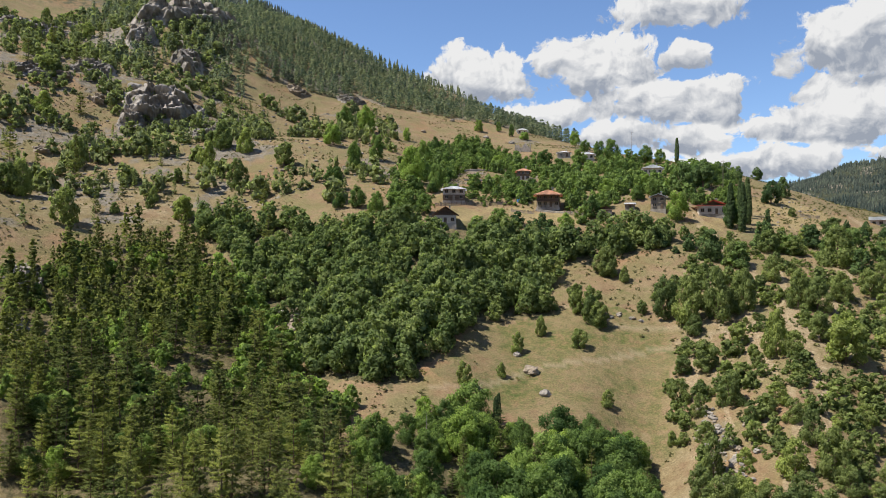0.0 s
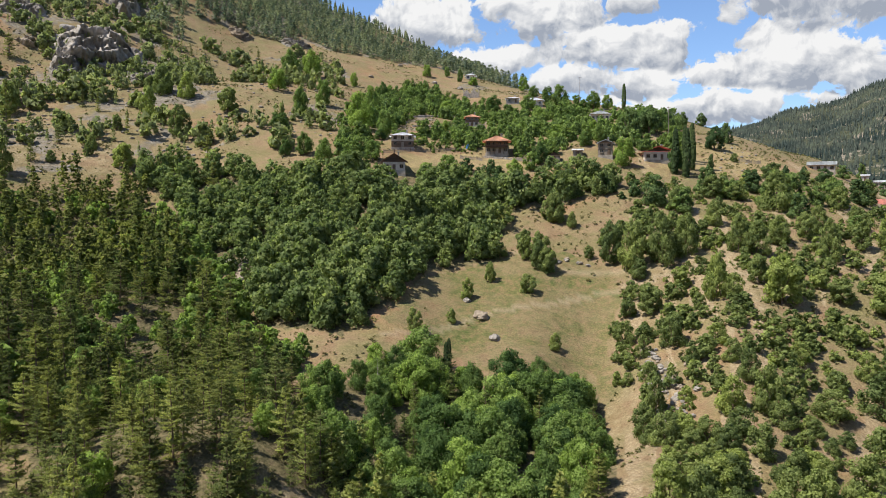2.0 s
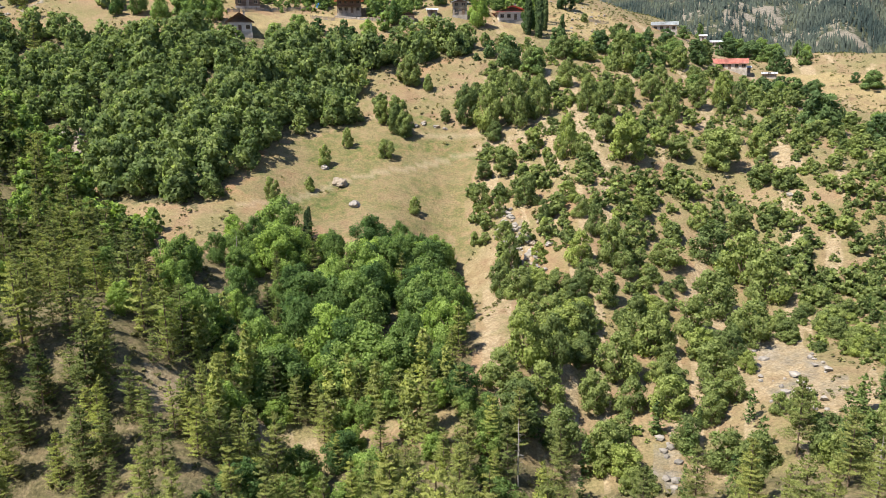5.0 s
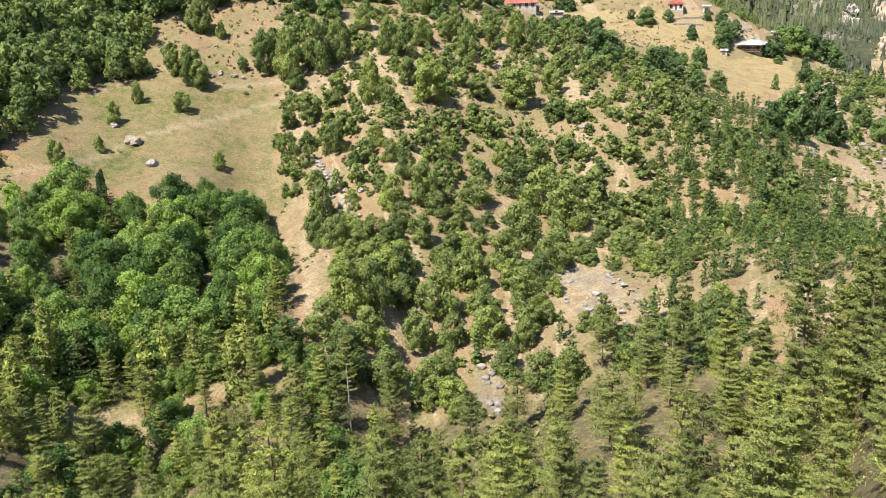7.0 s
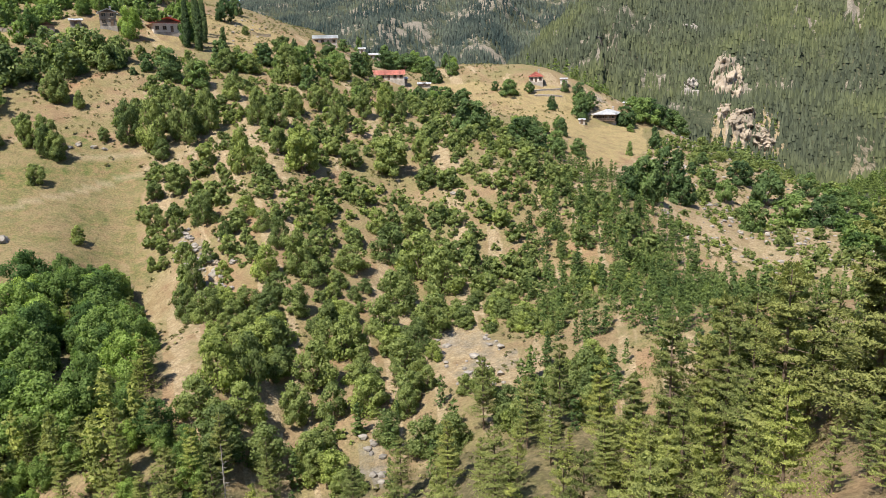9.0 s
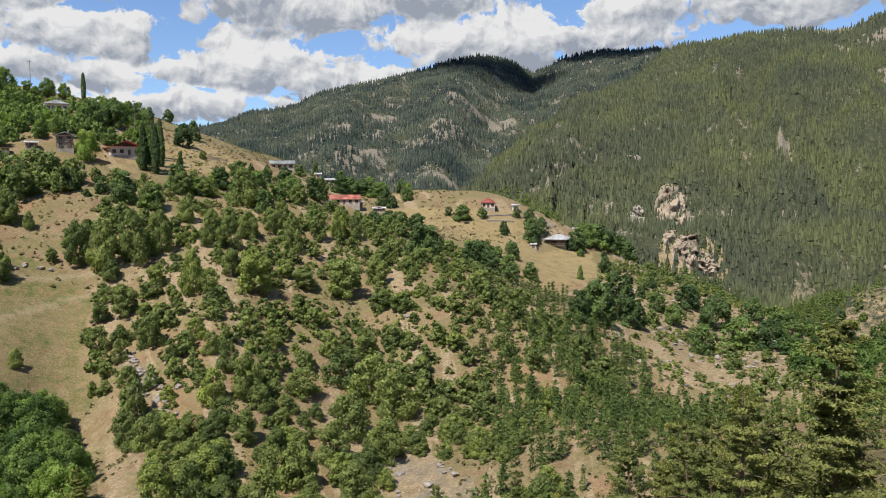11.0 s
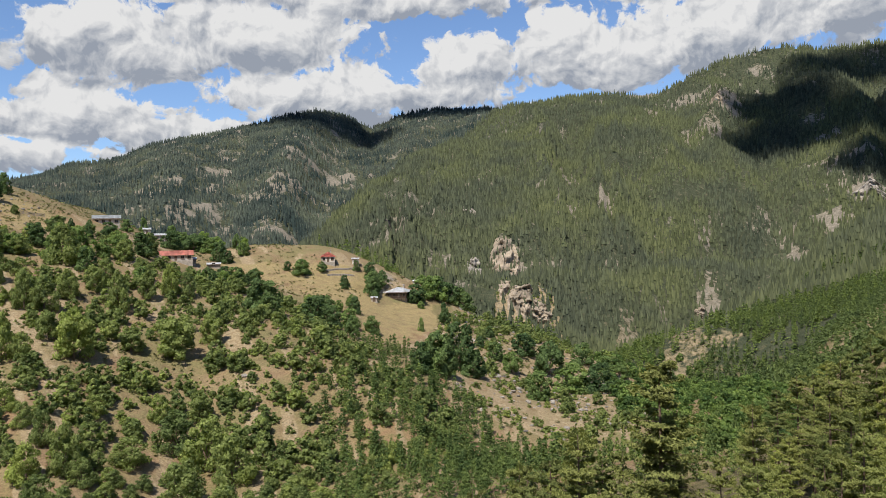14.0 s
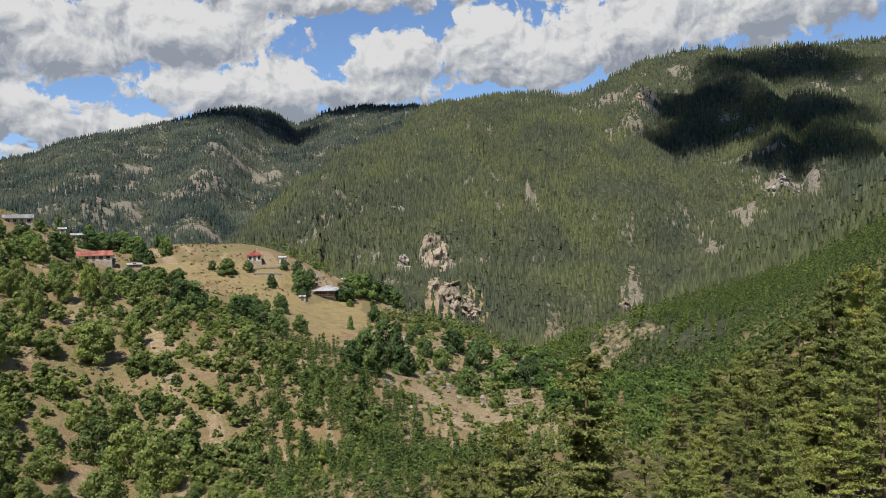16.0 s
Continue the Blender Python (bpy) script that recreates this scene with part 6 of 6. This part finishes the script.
def house(site, label, w, d, storeys, roof_mat, wall_mat, lower_mat=None, rise=1.6, roof_kind="hip", turn=0.0, windows=3, over=0.8,
          balcony=False, storey=2.5, door=True, chimney=True, porch=False):
    x, y = SITES[site]
    base = new(site)
    az = math.degrees(math.atan2(x, y))
    base.matrix_world = pose(x, y, ground_at(x, y) - 0.35, 0, 0, -az + turn)
    tagged(base, label, "house", "village houses")
    part("foundation", box(bmesh.new(), 0, 0, -2.6, w + 0.2, d + 0.2, 2.8), STONEWORK, base)
    z = 0.2
    for s in range(storeys):
        ground_floor = s == 0 and storeys > 1
        m = (lower_mat or wall_mat) if ground_floor else wall_mat
        part("wall", box(bmesh.new(), 0, 0, z, w - 0.1 * ground_floor, d - 0.1 * ground_floor, storey), m, base)
        for k in range(windows):
            wx = (k + 0.5) / windows * w - w / 2
            if s == 0 and door and k == windows // 2:
                part("door", box(bmesh.new(), wx, -d / 2 - 0.03, z, 1.0, 0.14, 2.0), TIMBER if m is not TIMBER else GREY_TIMBER, base)
            else:
                window(base, wx, -d / 2, z + 0.8, min(1.2, w / windows * 0.55), 1.2, TIMBER if m in (PLASTER, OLD_PLASTER) else GREY_TIMBER)
        for k in range(2):
            # one window a storey on either side wall
            side = bmesh.new()
            box(side, (k * 2 - 1) * (w / 2 + 0.0), 0, z + 0.8, 0.14, 1.1, 1.2)
            part("side_window", side, GLASS, base)
        if s:
            part("floor_band", box(bmesh.new(), 0, 0, z - 0.1, w + 0.12, d + 0.12, 0.16), TIMBER, base)
        z += storey
    if balcony:
        zb = z - storey
        part("balcony_floor", box(bmesh.new(), 0, -d / 2 - 0.75, zb - 0.12, w, 1.5, 0.14), TIMBER, base)
        for k in range(6):
            part("post", box(bmesh.new(), -w / 2 + 0.1 + k * (w - 0.2) / 5, -d / 2 - 1.4, 0 if storeys > 1 else zb - 1.2, 0.15, 0.15, z - (0 if storeys > 1 else zb - 1.2)), TIMBER, base)
        part("handrail", box(bmesh.new(), 0, -d / 2 - 1.4, zb + 0.85, w, 0.1, 0.09), TIMBER, base)
        for k in range(24):
            part("baluster", box(bmesh.new(), -w / 2 + 0.3 + k * (w - 0.6) / 23, -d / 2 - 1.4, zb, 0.06, 0.05, 0.86), TIMBER, base)
    if roof_kind == "hip":
        roof = part("roof", hip_roof(w, d + (1.2 if balcony else 0), rise, over, max(0.3, w - d)), roof_mat, base)
        if balcony:
            roof.location.y = -0.6
    else:
        roof = part("roof", gable_roof(w, d, rise, over, roof_kind == "along"), roof_mat, base)
        cut = rise * (d / (d + 2 * over) if roof_kind == "along" else w / (w + 2 * over))
        for s in (-1, 1):
            bm = bmesh.new()
            if roof_kind == "along":
                pts = ((s * w / 2, -d / 2, z), (s * w / 2, d / 2, z), (s * w / 2, 0, z + cut))
            else:
                pts = ((-w / 2, s * d / 2, z), (w / 2, s * d / 2, z), (0, s * d / 2, z + cut))
            bm.faces.new([bm.verts.new(p) for p in pts])
            bmesh.ops.solidify(bm, geom=bm.faces[:], thickness=0.15)
            part("gable", bm, TIMBER if roof_kind == "front" else wall_mat, base)
    roof.location.z = z
    part("fascia", box(bmesh.new(), 0, -d / 2 - over + 0.03 - (1.2 if balcony and roof_kind == "hip" else 0), z - 0.2, w + 2 * over - 0.1, 0.08, 0.2), TIMBER if roof_mat is not RED_TIN else RED_TIN, base)
    if chimney:
        stack = part("chimney", box(bmesh.new(), w * 0.2, d * 0.12, z + rise * 0.4, 0.6, 0.6, rise * 0.6 + 0.8), STONEWORK, base)
        part("cap", box(bmesh.new(), w * 0.2, d * 0.12, z + rise + 0.8, 0.8, 0.8, 0.1), GREY_TIN, stack)
    return base


house("orange_house", "two-storey timber house with a rust-orange hipped roof", 8.6, 7.5, 2, RUST_TIN, TIMBER, STONEWORK, 2.3, balcony=True, over=1.2, windows=4, storey=2.3)
house("white_house", "two-storey house under a white sheet-metal hipped roof", 8.4, 7, 2, WHITE_TIN, OLD_PLASTER, TIMBER, 1.5, windows=3, over=0.9, storey=2.2)
house("timber_house", "gabled house with pale walls and a dark plank gable", 7.6, 8, 1, TIMBER, PLASTER, None, 3.0, "front", windows=3, storey=2.9, over=0.9)
house("red_house", "low white house under a broad red roof", 10, 8, 1, RED_TIN, PLASTER, None, 2.1, "front", windows=4, storey=3.0, over=1.2, turn=12)
house("rust_house", "small timber house with a rusty hipped roof", 6.2, 6, 2, RUST_TIN, TIMBER, OLD_PLASTER, 1.7, windows=3, over=0.8, storey=2.2)
house("hill_house_grey", "pale house with a grey hipped roof on the hill", 8.8, 8, 1, GREY_TIN, PLASTER, None, 2.2, storey=3.0, over=1.0, windows=4)
house("hill_house_low", "low stone house with a light sheet roof", 7, 6, 1, WHITE_TIN, STONEWORK, None, 1.2, windows=2, over=0.7)
house("hill_house_white", "pale low house with a wide white roof", 9.5, 7, 1, WHITE_TIN, PLASTER, None, 1.9, windows=3, over=1.0)
house("top_house", "white house standing alone high on the slope", 7, 6, 1, WHITE_TIN, PLASTER, None, 1.8, windows=2)
house("grey_house", "narrow grey two-storey plank house", 5.2, 6, 2, GREY_TIN, GREY_TIMBER, None, 1.3, "front", windows=2, storey=2.2)
house("plank_shed", "leaning grey plank shed", 4.2, 4, 1, TIMBER, GREY_TIMBER, None, 1.2, "front", windows=1, over=0.5, chimney=False, storey=2.2)
house("tin_shed", "small shed with a light tin roof", 3.4, 3.5, 1, WHITE_TIN, GREY_TIMBER, None, 0.7, "along", windows=1, over=0.5, chimney=False, storey=2.0)
house("long_barn", "long low barn with a pale sheet roof", 10, 6, 1, GREY_TIN, OLD_PLASTER, None, 1.6, "along", windows=4, over=0.7, chimney=False)
house("twin_house_a", "small pale-walled hut with a pale roof", 3.2, 4, 1, WHITE_TIN, OLD_PLASTER, None, 0.9, "along", windows=1, over=0.4, chimney=False)
house("twin_house_b", "low stone house with a pale sheet roof", 6.2, 5, 1, WHITE_TIN, STONEWORK, None, 1.0, "along", windows=3, over=0.5, chimney=False)
house("red_barn", "long barn with a faded red sheet roof", 12.5, 6, 1, FADED_RED, OLD_PLASTER, None, 1.9, "along", windows=5, storey=2.1, over=0.5, chimney=False)
house("tin_roof_shed", "shed with a light tin roof beside the barn", 4.6, 4, 1, WHITE_TIN, GREY_TIMBER, None, 0.8, "along", windows=1, storey=1.9, over=0.4, chimney=False)
house("tin_roof_low", "low lean-to with a tin roof among bushes", 5, 3.5, 1, WHITE_TIN, GREY_TIMBER, None, 0.7, "along", windows=1, storey=1.4, over=0.4, chimney=False, door=False)
house("pink_house", "small pale house with a red hipped roof", 5.6, 5.5, 1, RED_TIN, PLASTER, None, 2.0, windows=3, over=0.5)
house("end_house", "timber house with a wide white roof at the spur's end", 8.6, 7.5, 1, WHITE_TIN, TIMBER, None, 2.0, windows=4, turn=-18, balcony=True, over=1.0)
house("end_shed", "small white hut behind the end house", 2.6, 3, 1, WHITE_TIN, PLASTER, None, 0.6, "along", windows=1, over=0.3, chimney=False, storey=2.0)
house("field_hut", "little hut with a tin roof at the field's edge", 2.4, 2.6, 1, WHITE_TIN, STONEWORK, None, 0.6, "along", windows=1, storey=1.6, over=0.3, chimney=False)
house("far_hut", "small white hut on the crest", 3.0, 3, 1, WHITE_TIN, PLASTER, None, 0.6, "along", windows=1, over=0.3, chimney=False)


def ruin():
    """Four broken rubble walls with no roof."""
    x, y = SITES["ruin"]
    base = new("ruined_house")
    base.matrix_world = pose(x, y, ground_at(x, y), 0, 0, -math.degrees(math.atan2(x, y)))
    tagged(base, "roofless ruined stone house on the slope", "ruin", "village houses")
    rng = random.Random(4)
    for px, py, sx, sy in ((0, -3, 9, 0.6), (0, 3, 9, 0.6), (-4.5, 0, 0.6, 5.4), (4.5, 0, 0.6, 5.4), (1, 0, 0.5, 5.4)):
        long = max(sx, sy)
        for k in range(12):
            u = (k + 0.5) / 12 * long - long / 2
            h = 2.2 + 1.4 * rng.random() + 1.0 * math.sin(k)
            bm = box(bmesh.new(), px + (u if sx > sy else 0), py + (u if sy > sx else 0), -1.5, long / 12 + 0.02 if sx > sy else sx, long / 12 + 0.02 if sy > sx else sy, 1.5 + h, 0.06)
            part("wall_section", bm, STONEWORK, base)


ruin()


# ---- walls, fences and small things of the village ----
def along(a, b, step):
    n = max(1, round(math.dist(a, b) / step))
    return [(a[0] + (b[0] - a[0]) * k / n, a[1] + (b[1] - a[1]) * k / n) for k in range(n + 1)]


def terrace_wall(a, b, high, seed):
    """A dry-stone wall of uneven stones along the contour."""
    rng = random.Random(seed)
    base = new("terrace_wall")
    base.location = (*a, ground_at(*a))
    tagged(base, "dry-stone terrace wall of rough grey stones", "wall", "terrace walls")
    turn = math.atan2(b[1] - a[1], b[0] - a[0])
    for row in range(max(1, round(high / 0.45))):
        for px, py in along(a, b, 0.8):
            bm = bmesh.new()
            box(bm, 0, 0, 0, 0.78 * rng.uniform(0.8, 1.1), 0.5, 0.45 * rng.uniform(0.85, 1.1), 0.07)
            stone = part("stone", bm, STONEWORK, base)
            stone.location = (px - a[0] + rng.uniform(-.06, .06), py - a[1] + rng.uniform(-.06, .06), ground_at(px, py) - ground_at(*a) - 0.2 + row * 0.43)
            stone.rotation_euler = (rng.uniform(-.1, .1), rng.uniform(-.1, .1), turn + rng.uniform(-.12, .12))


def fence(a, b, seed):
    rng = random.Random(seed)
    base = new("wooden_fence")
    base.location = (*a, ground_at(*a))
    tagged(base, "weathered plank fence of uneven palings", "fence", "fences")
    turn = math.atan2(b[1] - a[1], b[0] - a[0])
    spots = along(a, b, 2.2)
    for px, py in spots:
        p = part("post", box(bmesh.new(), 0, 0, -0.4, 0.14, 0.14, 1.8), TIMBER, base)
        p.location = (px - a[0], py - a[1], ground_at(px, py) - ground_at(*a))
        p.rotation_euler = (rng.uniform(-.06, .06), rng.uniform(-.06, .06), turn)
    for px, py in along(a, b, 0.42):
        h = 1.25 * rng.uniform(0.8, 1.15)
        p = part("paling", box(bmesh.new(), 0, -0.08, -0.1, 0.24, 0.03, h + 0.1), GREY_TIMBER, base)
        p.location = (px - a[0], py - a[1], ground_at(px, py) - ground_at(*a))
        p.rotation_euler = (rng.uniform(-.04, .04), rng.uniform(-.08, .08), turn)
    for (x1, y1), (x2, y2) in zip(spots, spots[1:]):
        bm = bmesh.new()
        z0 = ground_at(*a)
        limb(bm, (x1 - a[0], y1 - a[1], ground_at(x1, y1) - z0 + 0.9), (x2 - a[0], y2 - a[1], ground_at(x2, y2) - z0 + 0.9), 0.05, 0.05, 4)
        part("rail", bm, TIMBER, base)


for k, (a, b) in enumerate(FENCES):
    fence(a, b, 60 + k)
for k, (a, b) in enumerate(WALLS):
    terrace_wall(a, b, 0.9, 80 + k)


def tarp_heap(x, y, w, h, seed):
    bm = bmesh.new()
    bmesh.ops.create_icosphere(bm, subdivisions=4, radius=1.0)
    for v in bm.verts:
        v.co = Vector((math.copysign(abs(v.co.x) ** 0.6, v.co.x) * w / 2, math.copysign(abs(v.co.y) ** 0.6, v.co.y) * w / 3, max(-0.1, v.co.z) ** 0.7 * h if v.co.z > 0 else -0.3))
        v.co += v.co.normalized() * 0.12 * noise.noise(v.co * 1.7 + Vector((seed, 0, 0)))
    me = bpy.data.meshes.new("tarpaulin_heap")
    bm.to_mesh(me)
    bm.free()
    me.materials.append(BLUE_SHEET)
    ob = new("tarpaulin_heap", me)
    ob.location = (x, y, ground_at(x, y))
    tagged(ob, "heap covered by a bright blue tarpaulin", "tarpaulin", "blue tarpaulins")


for k, (px, py) in enumerate(TARPS):
    tarp_heap(px, py, 3.6 - k, 1.6 - 0.3 * k, k)


def boulder(x, y, size, seed):
    bm = bmesh.new()
    bmesh.ops.create_icosphere(bm, subdivisions=3, radius=size / 2)
    for v in bm.verts:
        v.co *= 1 + 0.45 * noise.fractal(v.co / size * 2.2 + Vector((seed, 3, 1)), 1.0, 2.0, 3)
        v.co.z *= 0.7
    me = bpy.data.meshes.new("boulder")
    bm.to_mesh(me)
    bm.free()
    me.materials.append(ROCK if seed % 3 else OCHRE_ROCK)
    ob = new("boulder", me)
    ob.location = (x, y, ground_at(x, y) + size * 0.12)
    tagged(ob, "weathered boulder lying on the open slope", "boulder", "boulders")


for k, (px, py, size) in enumerate(BOULDERS):
    boulder(px, py, size, k)
sx, sy = scatter("scree", 2.6, 91)
for k, (px, py) in enumerate(zip(sx, sy)):
    boulder(px, py, 0.5 + 1.1 * ((k * 37) % 10) / 10, 100 + k)


def dead_pine(x, y, h, seed):
    base = new("dead_pine")
    base.matrix_world = Matrix.Translation((x, y, ground_at(x, y))) @ Matrix.Diagonal((h, h, h, 1))
    part("trunk", pine_trunk(seed, 0.35, 0.12), GREY_BARK, base)
    tagged(base, "bare grey dead pine with broken branches", "tree", "dead trees")


for k, (px, py, h) in enumerate(SNAGS):
    dead_pine(px, py, h, 300 + k)


def pole(x, y, h):
    base = new("utility_pole")
    base.location = (x, y, ground_at(x, y))
    bm = bmesh.new()
    limb(bm, (0, 0, -0.5), (0, 0, h), 0.14, 0.1, 8)
    part("shaft", bm, GREY_TIMBER, base)
    part("crossarm", box(bmesh.new(), 0, 0, h - 0.6, 1.6, 0.12, 0.12), TIMBER, base)
    for k in (-0.7, 0, 0.7):
        part("insulator", box(bmesh.new(), k, 0, h - 0.48, 0.09, 0.09, 0.16), PLASTER, base)
    tagged(base, "weathered wooden utility pole with a crossarm", "pole", "utility poles")


for px, py, h in POLES:
    pole(px, py, h)
